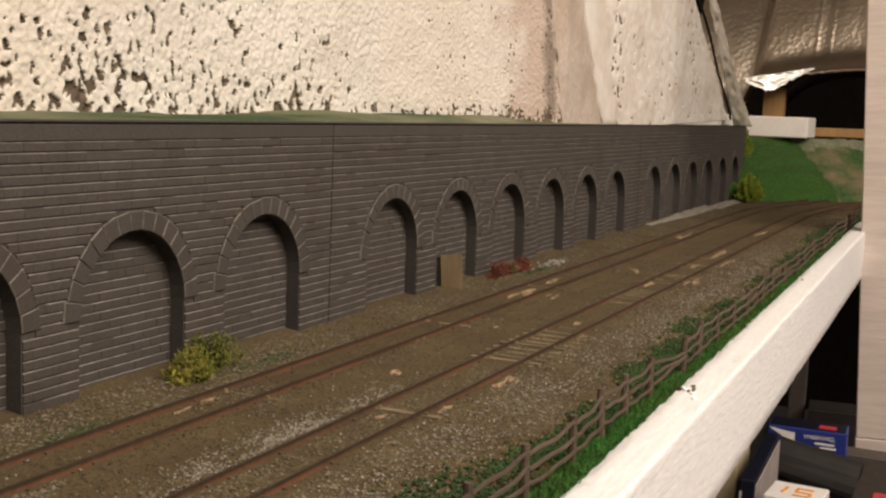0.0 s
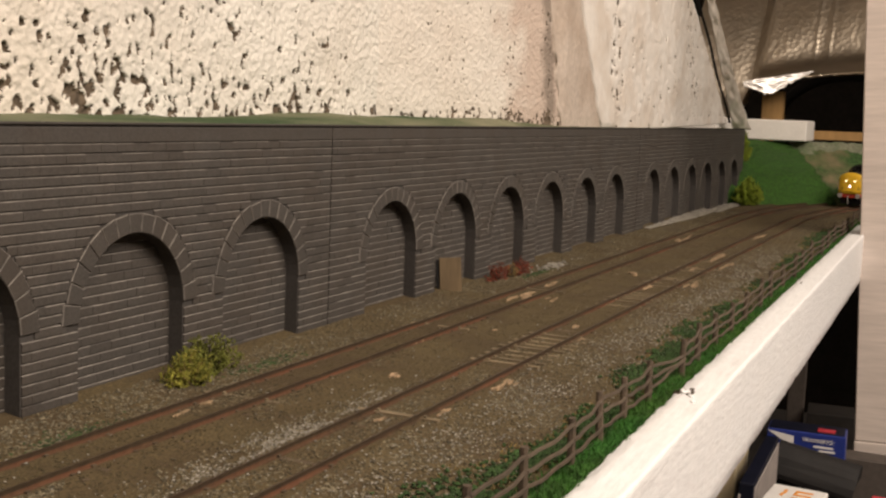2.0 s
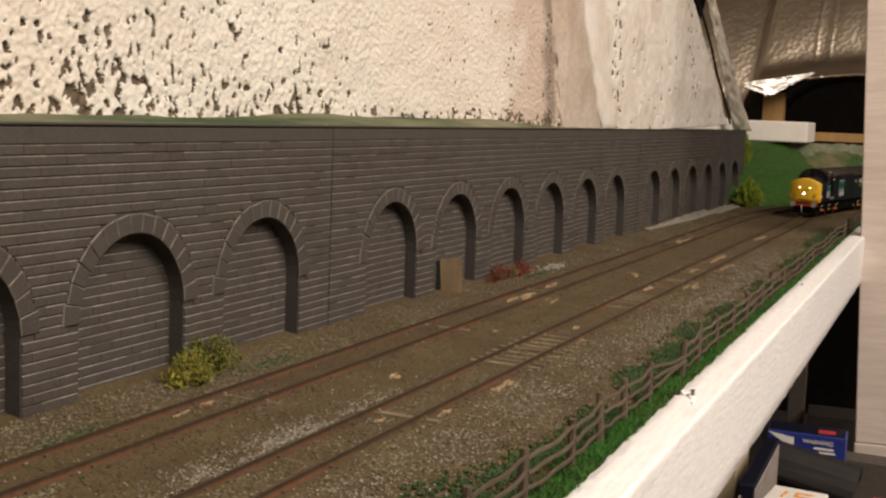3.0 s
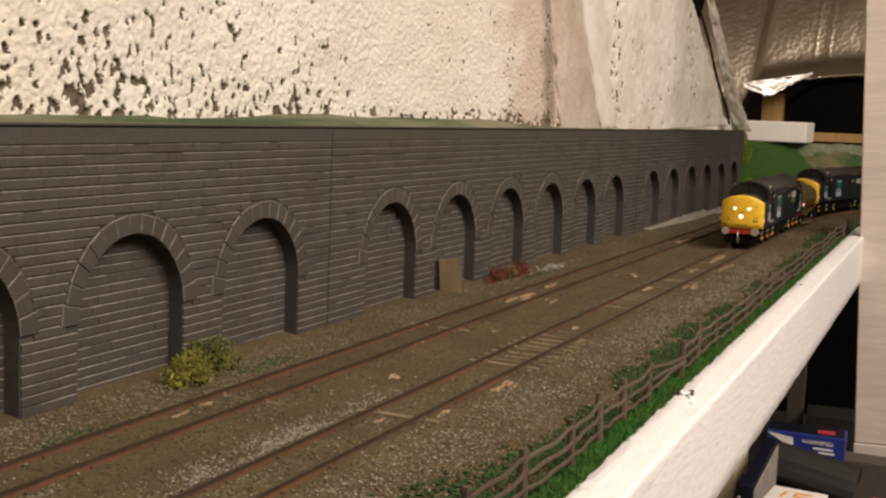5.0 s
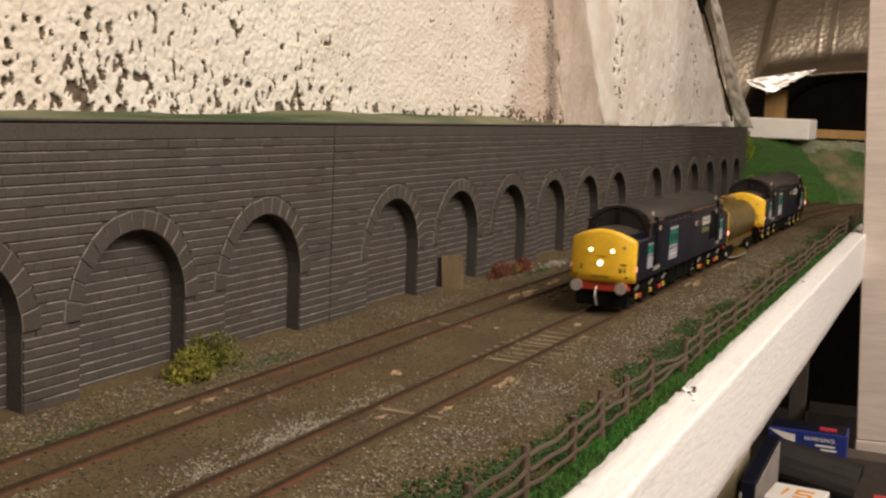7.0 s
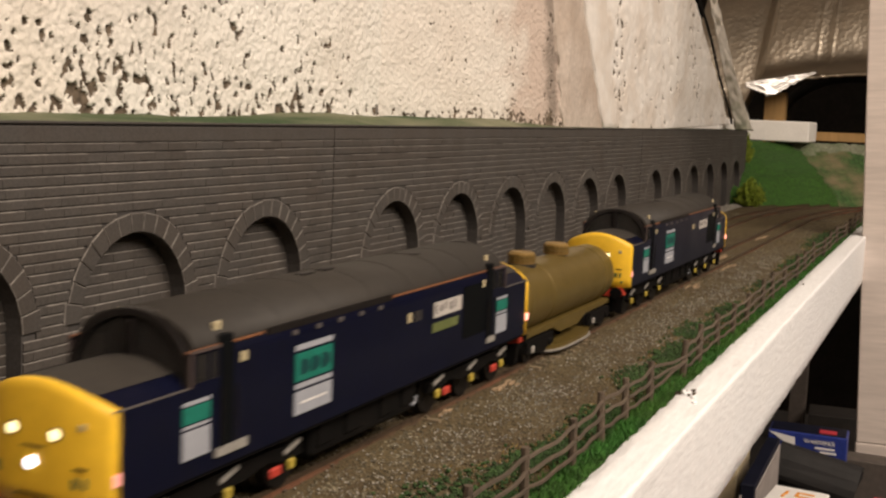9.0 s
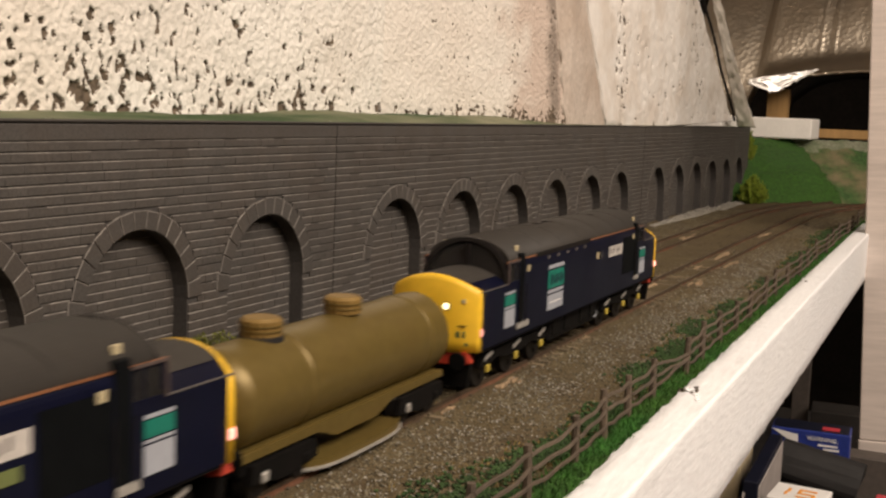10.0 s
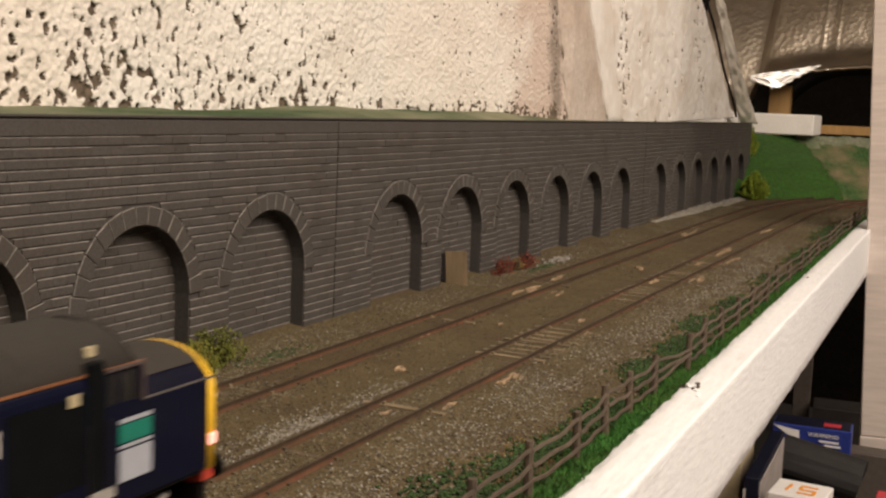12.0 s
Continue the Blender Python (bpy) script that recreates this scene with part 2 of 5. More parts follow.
M_axle = mat("yellow_axlebox", (0.42, 0.32, 0.05), 0.5, grain=300, vary=0.1, bump=0)
M_redp = mat("red_spring", (0.42, 0.045, 0.03), 0.5, grain=300, vary=0.1, bump=0)
M_beam = mat("red_bufferbeam", (0.34, 0.034, 0.016), 0.5, grain=300, vary=0.1, bump=0)
M_buffer = mat("buffer_steel", (0.36, 0.33, 0.31), 0.45, metal=0.3, grain=300, vary=0.1, bump=0)
M_lamp = mat("lit_marker_lamp", (0.9, 0.85, 0.6), 0.4, bump=0, emit=(1.0, 0.82, 0.40), emit_str=2.6)
M_lampw = mat("lit_white_lamp", (0.9, 0.9, 0.95), 0.4, bump=0, emit=(0.85, 0.84, 1.0), emit_str=3.6)
M_tail_on = mat("lit_tail_lamp", (0.75, 0.30, 0.25), 0.35, bump=0, emit=(1.0, 0.40, 0.30), emit_str=2.0)
M_off = mat("unlit_lamp_glass", (0.35, 0.33, 0.28), 0.2, bump=0)
M_tail = mat("tail_lamp", (0.75, 0.30, 0.25), 0.35, bump=0, emit=(1.0, 0.45, 0.35), emit_str=0.5)
M_brass = mat("brass_paint", (0.140, 0.100, 0.029), 0.36, metal=0.35, grain=350, vary=0.10, stain=60, stain_amt=0.3, stain_col=(0.115, 0.073, 0.021), bump=0.1, bump_d=0.0002)
M_brass2 = mat("brass_cap", (0.21, 0.13, 0.036), 0.48, metal=0.2, grain=350, vary=0.12, bump=0.1)

# paler copy of the foil, with the lamp's reflection put into its colour
M_lipfoil = mat("foil_edge_glint", (0.92, 0.905, 0.885), 0.46, metal=1.0, grain=60, vary=0.05, bump=0.1)

M_seamfoil = mat("crinkled_foil", (0.82, 0.77, 0.70), 0.40, metal=0.35, grain=80, vary=0.12, stain=30, stain_amt=0.4, stain_col=(0.40, 0.34, 0.27), bump=0.3)

# quilted bubbles of the foil
_nt = M_foil.node_tree
_v = _nt.nodes.new("ShaderNodeTexVoronoi")
_v.inputs["Scale"].default_value = 130
_tc = _nt.nodes.new("ShaderNodeTexCoord")
_nt.links.new(_tc.outputs["Object"], _v.inputs["Vector"])
_b = _nt.nodes.new("ShaderNodeBump")
_b.inputs["Strength"].default_value, _b.inputs["Distance"].default_value = 0.30, 0.002
_nt.links.new(_v.outputs["Distance"], _b.inputs["Height"])
_nt.links.new(_b.outputs[0], _nt.nodes["Principled BSDF"].inputs["Normal"])

# a pinkish damp stain with a soft ragged edge, and a mould streak, on the return wall
def stain_band(m, centre, reach, slope, colour, amount):
    nt = m.node_tree
    shader = nt.nodes["Principled BSDF"]
    source = shader.inputs["Base Color"].links[0].from_socket
    tc, sep, n = nt.nodes.new("ShaderNodeTexCoord"), nt.nodes.new("ShaderNodeSeparateXYZ"), nt.nodes.new("ShaderNodeTexNoise")
    n.inputs["Scale"].default_value, n.inputs["Detail"].default_value = 45, 6
    nt.links.new(tc.outputs["Object"], sep.inputs[0])
    nt.links.new(tc.outputs["Object"], n.inputs["Vector"])

    def calc(op, a, b):
        k = nt.nodes.new("ShaderNodeMath")
        k.operation = op
        for i, v in enumerate((a, b)):
            if isinstance(v, (int, float)):
                k.inputs[i].default_value = v
            else:
                nt.links.new(v, k.inputs[i])
        return k.outputs[0]
    at = calc("ADD", sep.outputs["X"], calc("MULTIPLY", sep.outputs["Z"], slope))
    far = calc("ABSOLUTE", calc("SUBTRACT", at, centre), 0.0)
    near = calc("SUBTRACT", 1.0, calc("DIVIDE", far, reach))
    ragged = calc("ADD", near, calc("MULTIPLY", calc("SUBTRACT", n.outputs["Fac"], 0.5), 1.8))
    ramp = nt.nodes.new("ShaderNodeMapRange")
    ramp.inputs[1].default_value, ramp.inputs[2].default_value, ramp.inputs[4].default_value = 0.0, 0.7, amount
    nt.links.new(ragged, ramp.inputs[0])
    mx = nt.nodes.new("ShaderNodeMix")
    mx.data_type = "RGBA"
    mx.inputs["B"].default_value = (*colour, 1)
    nt.links.new(ramp.outputs[0], mx.inputs["Factor"])
    nt.links.new(source, mx.inputs["A"])
    nt.links.new(mx.outputs["Result"], shader.inputs["Base Color"])


stain_band(M_return, 0.835, 0.060, 0.10, (0.50, 0.405, 0.345), 0.9)
stain_band(M_return, 0.842, 0.010, 0.10, (0.20, 0.165, 0.135), 0.8)
stain_band(M_plaster, 0.345, 0.05, 0.0, (0.66, 0.60, 0.52), 0.5)

MM = Matrix.Scale(0.001, 4)
rnd = random.Random(7)


def mpart(name, bm, material, parent, label="", smooth=False):
    """part() for a mesh written in millimetres."""
    bm.transform(MM)
    return part(name, bm, material, parent, label, smooth)


def stuff_mesh(name, verts, faces, material, label, category, parent=None):
    me = bpy.data.meshes.new(name)
    me.from_pydata(verts, [], faces)
    me.materials.append(material)
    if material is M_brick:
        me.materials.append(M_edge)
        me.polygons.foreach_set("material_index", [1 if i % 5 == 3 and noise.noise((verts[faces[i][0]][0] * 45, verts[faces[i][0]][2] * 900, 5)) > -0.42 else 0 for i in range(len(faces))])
    ob = new(name, me)
    if parent:
        ob.parent = parent
        return tagged(ob, label, kind="stuff")
    return tagged(ob, label, category, kind="stuff")


def fbm(x, y, z=0.0):
    return noise.noise((x, y, z)) + 0.5 * noise.noise((2.1 * x, 2.1 * y, z + 5))


# ---- the room ----
def slab(name, c, s, material, label):
    return tagged(part(name, box(bmesh.new(), c, s), material), label, "wall", kind="structure")


slab("floor", (0.8, -0.5, -0.80), (4.6, 3.0, 0.04), M_floor, "dark boarded loft floor")
slab("ceiling", (0.8, -0.5, 1.42), (4.6, 3.0, 0.04), M_room, "pale boarded loft ceiling")
slab("wall_north", (0.8, 0.92, 0.31), (4.6, 0.04, 2.18), M_room, "plain pale loft wall")
slab("wall_south", (0.8, -1.92, 0.31), (4.6, 0.04, 2.18), M_room, "plain pale loft wall")
slab("wall_west", (-1.42, -0.5, 0.31), (0.04, 2.8, 2.18), M_room, "plain pale loft wall")
# the far end's shade is put into this wall's colour
slab("wall_east", (3.02, -0.5, 0.31), (0.04, 2.8, 2.18), M_dark, "far end wall of the loft, near-black as shade")

# ---- the layout's board and ground ----
BOARD_END = 1.42


def edge_y(x):
    return -0.0795 + 0.0148 * x


bm = bmesh.new()
prism(bm, [(-0.30, -0.084), (BOARD_END, edge_y(BOARD_END) + 0.004), (BOARD_END, -0.75), (2.60, -0.75), (2.60, 0.30), (-0.30, 0.30)], -0.026, -0.0075, axis="z")
# shadow beneath the layout is painted in: the board is near-black
tagged(part("baseboard", bm, M_dark), "underside board carrying the layout, near-black as shade", "baseboard", kind="structure")


def ground_z(x, y):
    z = ZG + 0.0004 * fbm(x * 30, y * 60) + 0.0003 * fbm(x * 110, y * 110) + 0.00025 * noise.noise((x * 400, y * 400, 3))
    if x < 1.3:
        bed = min(abs(y), abs(y - TRACK2))
        z += 0.0011 * max(0.0, min(1.0, (0.0175 - bed) / 0.004))
        z += max(0, y - 0.074) * 0.10
        z += -max(0, -y - 0.018) * 0.03
    return z


bm = bmesh.new()
xs = spread(-0.25, 1.40, 560) + spread(1.41, 2.55, 120)
rows = []
for x in xs:
    lo, hi = (edge_y(x) + 0.001, 0.128) if x < 1.405 else (-0.72, 0.20)
    rows.append([bm.verts.new((x, y, ground_z(x, y))) for y in spread(lo, hi, 64)])
for a, b in zip(rows, rows[1:]):
    for j in range(63):
        bm.faces.new((a[j], b[j], b[j + 1], a[j + 1]))
tagged(part("ground", bm, M_ground, smooth=True), "brown grimy ballast ground with grey patches", "ground", kind="structure")

# ---- the two tracks ----


def rail_bm(off, z0, z1, half, s0=-0.25, s1=2.56, n=160):
    bm = bmesh.new()
    prev = None
    for s in spread(s0, s1, n):
        m = line_pose(s, off)
        ring = [bm.verts.new(m @ Vector(p)) for p in ((0, -half, z0), (0, half, z0), (0, half, z1), (0, -half, z1))]
        if prev:
            for i in range(4):
                bm.faces.new((prev[i], prev[(i + 1) % 4], ring[(i + 1) % 4], ring[i]))
        else:
            bm.faces.new(ring)
        prev = ring
    bm.faces.new(prev[::-1])
    return bm


bm = bmesh.new()
box(bm, (0, 0, -0.0036), (0.0026, 0.0300, 0.0014), bev=0.00015)
for k in (-1, 1):
    for j in (-1, 1):
        box(bm, (0, k * 0.0087 + j * 0.0013, -0.0026), (0.0014, 0.0010, 0.0009))
sleeper_mesh = bpy.data.meshes.new("sleeper")
bm.to_mesh(sleeper_mesh)
bm.free()
sleeper_mesh.materials.append(M_sleeper)
pale_mesh = sleeper_mesh.copy()
pale_mesh.materials[0] = M_sleeper_pale
for off in (0.0, TRACK2):
    track = tagged(empty("railway_track"), "rusty model railway track sunk in brown ballast", "track", "railway tracks")
    for k in (-1, 1):
        rail = part("rail", rail_bm(off + k * 0.0087, -0.0020, -0.0011, 0.00040), M_rail, track)
        part("rail_head", rail_bm(off + k * 0.0087, -0.0011, 0.0, 0.00045), M_railtop, rail)
        part("rail_foot", rail_bm(off + k * 0.0087, -0.0030, -0.0020, 0.0010), M_rail, rail)
    for i in range(240):
        s = -0.10 + i * 0.0086 + rnd.uniform(-0.0004, 0.0004)
        pale = off == 0.0 and (0.425 < s < 0.505 or (0.60 < s < 0.80 and rnd.random() < 0.6)) or rnd.random() < 0.015
        ob = new("sleeper", pale_mesh if pale else sleeper_mesh)
        ob.parent = track
        ob.matrix_local = line_pose(s, off, rnd.uniform(0.0009, 0.0014) if pale else rnd.uniform(-0.0003, 0.0007)) @ pose(0, rnd.uniform(-0.0006, 0.0006), 0, 0, 0, rnd.uniform(-1, 1))


# ---- retaining wall: three moulded panels with blind arches ----
PITCH, RI, ZS, RO = 0.0825, 0.0282, 0.0247, 0.0352
ZT, ZC, COURSE, ZB, DEPTH = 0.0910, 0.08405, 0.00343, -0.0075, 0.0062
BRICK_L = 0.0085
ARC = 18


def brick_verts(x0, x1, z0, z1, d, y=0.0, b=0.00002, top=0.00032):
    """A block with a chamfered face, its front at y - d and its top edge worn back."""
    return ([(x0, y, z0), (x1, y, z0), (x1, y, z1), (x0, y, z1)] +
            [(x0 + b, y - d, z0 + 0.00012), (x1 - b, y - d, z0 + 0.00012), (x1 - b, y - d, z1 - top), (x0 + b, y - d, z1 - top)])


BRICK_F = [(4, 5, 6, 7), (0, 1, 5, 4), (1, 2, 6, 5), (2, 3, 7, 6), (3, 0, 4, 7)]


def free_spans(x0, x1, zmid, centres):
    """The stretches of a course that no arch takes up."""
    spans = [(x0, x1)]
    for c in centres:
        if zmid > ZS + RO:
            continue
        h = math.sqrt(max(0, RO ** 2 - (zmid - ZS) ** 2)) if zmid > ZS else (RI + 0.0005 if zmid < ZS - 0.004 else RO - 0.001)
        out = []
        for a, b in spans:
            if c + h <= a or c - h >= b:
                out.append((a, b))
                continue
            if c - h > a:
                out.append((a, c - h))
            if c + h < b:
                out.append((c + h, b))
        spans = out
    return [(a, b) for a, b in spans if b - a > 0.0012]


def wall_panel(x0, x1, rights, singles, label):
    turn = math.atan(0.00984)
    base = pose(x0, wall_y(x0), 0, 0, 0, math.degrees(turn))
    wall = tagged(empty("retaining_wall", base), label, "wall", "retaining wall panels")
    length = x1 - x0 - 0.00035
    centres = [r - RI - x0 for r in rights]
    # front slab with arched openings
    outline = [(0, ZB)]
    for c in sorted(centres):
        if c - RI < 0.002:
            continue
        outline += [(c - RI, ZB), (c - RI, ZS)]
        outline += [(c - RI * math.cos(math.pi * i / ARC), ZS + RI * math.sin(math.pi * i / ARC)) for i in range(1, ARC)]
        outline += [(c + RI, ZS), (c + RI, ZB)]
    outline += [(length, ZB), (length, ZT - 0.0006), (0, ZT - 0.0006)]
    part("face_slab", prism(bmesh.new(), outline, 0.0, DEPTH), M_mortar, wall)
    part("backing_slab", box(bmesh.new(), (length / 2, DEPTH + 0.0030, (ZT + ZB) / 2 - 0.001), (length, 0.0056, ZT - ZB - 0.002)), M_mortar, wall)
    bm = bmesh.new()
    box(bm, (length / 2, -0.00005, (ZT + ZC) / 2 - 0.0007), (length - 0.0004, 0.0012, ZT - ZC - 0.0018), bev=0.0002)
    box(bm, (length / 2, 0.0004, ZT - 0.0004), (length, 0.0026, 0.0009), bev=0.0002)
    part("coping", bm, M_brick, wall, "plain grey coping band")
    # coursed blocks
    cells = []
    k = 0
    while ZC - (k + 1) * COURSE > -0.0062:
        z1, z0 = ZC - k * COURSE, ZC - (k + 1) * COURSE
        for a, b in free_spans(0.0003, length - 0.0003, (z0 + z1) / 2, centres):
            x = a
            first = BRICK_L * (0.5 if k % 2 else 1.0)
            while x < b - 0.0004:
                e = min(b, x + first)
                if b - e < 0.003:
                    e = b
                cells.append((x, e, z0, z1))
                x, first = e, BRICK_L * rnd.uniform(0.92, 1.08)
        k += 1
    g = 0.00018
    cells.sort(key=lambda c: (c[0] + x0 < singles[0], abs(c[0] + x0 - singles[1])))
    own = cells[:singles[2]]
    verts, faces = [], []
    for i, (a, b, z0, z1) in enumerate(cells):
        d = rnd.uniform(0.00045, 0.00062)
        v = brick_verts(a, b - g * 0.1, z0 + g * 2.2, z1, d)
        if i < len(own):
            me = bpy.data.meshes.new("brick")
            me.from_pydata(v, [], BRICK_F)
            me.materials.append(M_brick)
            # paler top chamfer: dry-brushing and painted highlight together
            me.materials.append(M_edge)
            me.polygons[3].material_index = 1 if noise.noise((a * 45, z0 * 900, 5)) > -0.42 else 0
            new("brick", me).parent = wall
        else:
            n = len(verts)
            verts += v
            faces += [tuple(q + n for q in f) for f in BRICK_F]
    stuff_mesh("brick_courses", verts, faces, M_brick, "grey painted moulded courses", "", wall)
    # rings of voussoirs and blind infill
    for c in centres:
        n = 15
        for i in range(n):
            a0, a1 = math.pi * i / n + 0.004, math.pi * (i + 1) / n - 0.004
            o = RO + (0.0012 if i in (0, n - 1) else 0) + rnd.uniform(-0.0003, 0.0003)
            bm = bmesh.new()
            q = [(c + r * math.cos(a), ZS + r * math.sin(a)) for r, a in ((RI - 0.0001, a0), (o, a0), (o, a1), (RI - 0.0001, a1))]
            if min(u for u, _ in q) < 0 or max(u for u, _ in q) > length:
                bm.free()
                continue
            mu, mv = sum(u for u, _ in q) / 4, sum(v for _, v in q) / 4
            fr = -0.00085 + rnd.uniform(-0.0001, 0.0001)
            back = [bm.verts.new((u, 0.0003, v)) for u, v in q]
            rim = [bm.verts.new((u, fr + 0.0003, v)) for u, v in q]
            front = [bm.verts.new((u + (mu - u) * 0.085, fr, v + (mv - v) * 0.085)) for u, v in q]
            for w in range(4):
                bm.faces.new((back[w], back[(w + 1) % 4], rim[(w + 1) % 4], rim[w]))
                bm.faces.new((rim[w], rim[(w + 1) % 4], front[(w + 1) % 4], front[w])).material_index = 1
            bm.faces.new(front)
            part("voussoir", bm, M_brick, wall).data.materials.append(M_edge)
        verts, faces = [], []
        k = 0
        while -0.0062 + (k + 1) * COURSE < ZS + RI:
            z0 = -0.0062 + k * COURSE
            top = z0 + COURSE - ZS
            h = RI if top < 0 else math.sqrt(max(0, RI ** 2 - max(0, top - COURSE) ** 2))
            x = c - h
            step = BRICK_L * (0.5 if k % 2 else 1)
            while x < c + h - 0.001:
                e = min(c + h, x + step)
                n0 = len(verts)
                verts += brick_verts(x, e - g * 0.3, z0 + g * 2.2, z0 + COURSE, rnd.uniform(0.0002, 0.00042), DEPTH + 0.0002)
                faces += [tuple(q + n0 for q in f) for f in BRICK_F]
                x, step = e, BRICK_L * rnd.uniform(0.95, 1.3)
            k += 1
        stuff_mesh("arch_infill", verts, faces, M_brick, "coursed blind infill of the arch", "", wall)
    return wall


def build_walls():
    lab = "dark grey moulded brick retaining wall with blind arches"
    wall_panel(0.0150, 0.4594, [0.3502 + k * PITCH for k in range(-3, 2)], (0.20, 0.33, 300), lab)
    wall_panel(0.4594, 1.0070, [0.5524 + k * PITCH for k in range(6)], (0.0, 0.50, 300), lab + ", brown-stained at its foot")
    wall_panel(1.0070, 1.5400, [1.0918 + k * PITCH for k in range(6)], (0.0, 1.0, 0), "dark grey arched retaining wall panel beside the curve")


# ---- ground behind the wall top ----
def shelf_z(x, y):
    d = y - wall_y(x)
    base = ZT - 0.0004 + 0.0010 * min(1, max(0, d - 0.012) / 0.05)
    hump = max(0.0, min(1, (x - 0.46) / 0.08, (0.86 - x) / 0.10)) * (0.6 + 0.5 * noise.noise((x * 17, 2, 2)))
    base += 0.0046 * hump * max(0.0, min(1, (d - 0.016) / 0.014))
    return base + 0.0012 * max(0, fbm(x * 16, y * 40)) * min(1, max(0, d - 0.012) / 0.02) + 0.0004 * noise.noise((x * 300, y * 300, 0))


bm = bmesh.new()
rows = []
for x in spread(-0.10, 1.53, 330):
    back = 0.180 if x < 0.62 else max(0.134, 0.18 - (x - 0.62) * 0.22)
    rows.append([bm.verts.new((x, y, shelf_z(x, y))) for y in spread(wall_y(x) + 0.0125, back, 26)])
for a, b in zip(rows, rows[1:]):
    for j in range(25):
        bm.faces.new((a[j], b[j], b[j + 1], a[j + 1]))
tagged(part("grass_verge", bm, M_shelf, smooth=True), "thin green turf over pale plaster above the wall", "verge", kind="structure")

# ---- rough white loft wall behind ----
def rough_wall(name, p0, p1, us, zs, opening, label, paint, fine=1.0):
    """Lumpy trowelled paint: rounded blobs with dark crevices that open up between them."""
    p0, p1 = Vector((*p0, 0)), Vector((*p1, 0))
    along = (p1 - p0).normalized()
    out = Vector((along.y, -along.x, 0))
    verts, kinds = [], []
    nv = len(zs) - 1
    for u in us:
        for z in zs:
            w = p0.x + u
            wx, wz = noise.noise((w * 90, z * 90, 9.0)) * 0.6, noise.noise((w * 90, z * 90, 19.0)) * 0.6
            near, _ = noise.voronoi((w * 270 * fine + wx, z * 205 * fine + wz, 2.0))
            seam = near[1] - near[0]
            m = 0.34 * noise.noise((w * 120 * fine, z * 85 * fine, 2.0)) + 0.46 * noise.noise((w * 300 * fine, z * 200 * fine, 7.0)) + 0.14 * noise.noise((w * 30, z * 30, 12.0))
            pit = max(0.0, min(1.0, ((m - opening(w, z)) * 3.2 - seam * 0.9) * 5.0))
            lump = 0.0009 / fine * (0.5 - near[0]) + 0.0010 * noise.noise((w * 55, z * 45, 1.7)) + 0.0003 * noise.noise((w * 420, z * 420, 3))
            p = p0 + along * u + out * (lump - 0.0018 / fine * pit)
            verts.append((p.x, p.y, z))
            kinds.append(pit)
    faces, idx = [], []
    for i in range(len(us) - 1):
        for j in range(nv):
            a = i * (nv + 1) + j
            q = (a, a + nv + 1, a + nv + 2, a + 1)
            faces.append(q)
            idx.append(1 if sum(kinds[k] for k in q) > 1.7 else 0)
    me = bpy.data.meshes.new(name)
    me.from_pydata(verts, [], faces)
    me.materials.append(paint)
    me.materials.append(M_pit)
    me.polygons.foreach_set("material_index", idx)
    me.polygons.foreach_set("use_smooth", [True] * len(faces))
    return tagged(new(name, me), label, "wall", kind="structure")


def open_main(x, z):
    d = -0.01 + 0.135 * max(0, min(1, (z - 0.098) / 0.020)) + 0.05 * max(0, min(1, (z - 0.13) / 0.03))
    d += 0.06 * max(0, min(1, (x - 0.40) / 0.12)) * max(0, min(1, (z - 0.100) / 0.015))
    return d + 0.45 * max(0, min(1, (x - 0.602) / 0.012)) * max(0.25, min(1, (z - 0.098) / 0.012))


def open_side(x, z):
    d = 0.31 - 0.34 * max(0, min(1, (0.106 - z) / 0.012))
    at = x + (z - 0.1) * 0.10
    return d - 0.22 * math.exp(-((at - 0.836) / 0.008) ** 2) - 0.16 * math.exp(-((at - 0.785) / 0.006) ** 2) + 0.25 * max(0, min(1, (0.662 - x) / 0.012))


FINE_Z = spread(0.088, 0.176, 200) + spread(0.180, 0.30, 14)
rough_wall("wall_rough_white", (-0.10, 0.172), (0.640, 0.172), spread(0.0, 0.40, 60) + spread(0.4005, 0.740, 720), FINE_Z, open_main, "rough white-painted stone wall full of dark pits", M_plaster)
rough_wall("wall_rough_return", (0.640, 0.172), (0.850, 0.1225), spread(0.0, 0.2157, 430), FINE_Z, open_side, "rough white-painted wall with a damp pinkish stain", M_return, 1.7)


def lean_y(x):
    return 0.1222 + 0.235 * max(0.0, 0.850 - x)


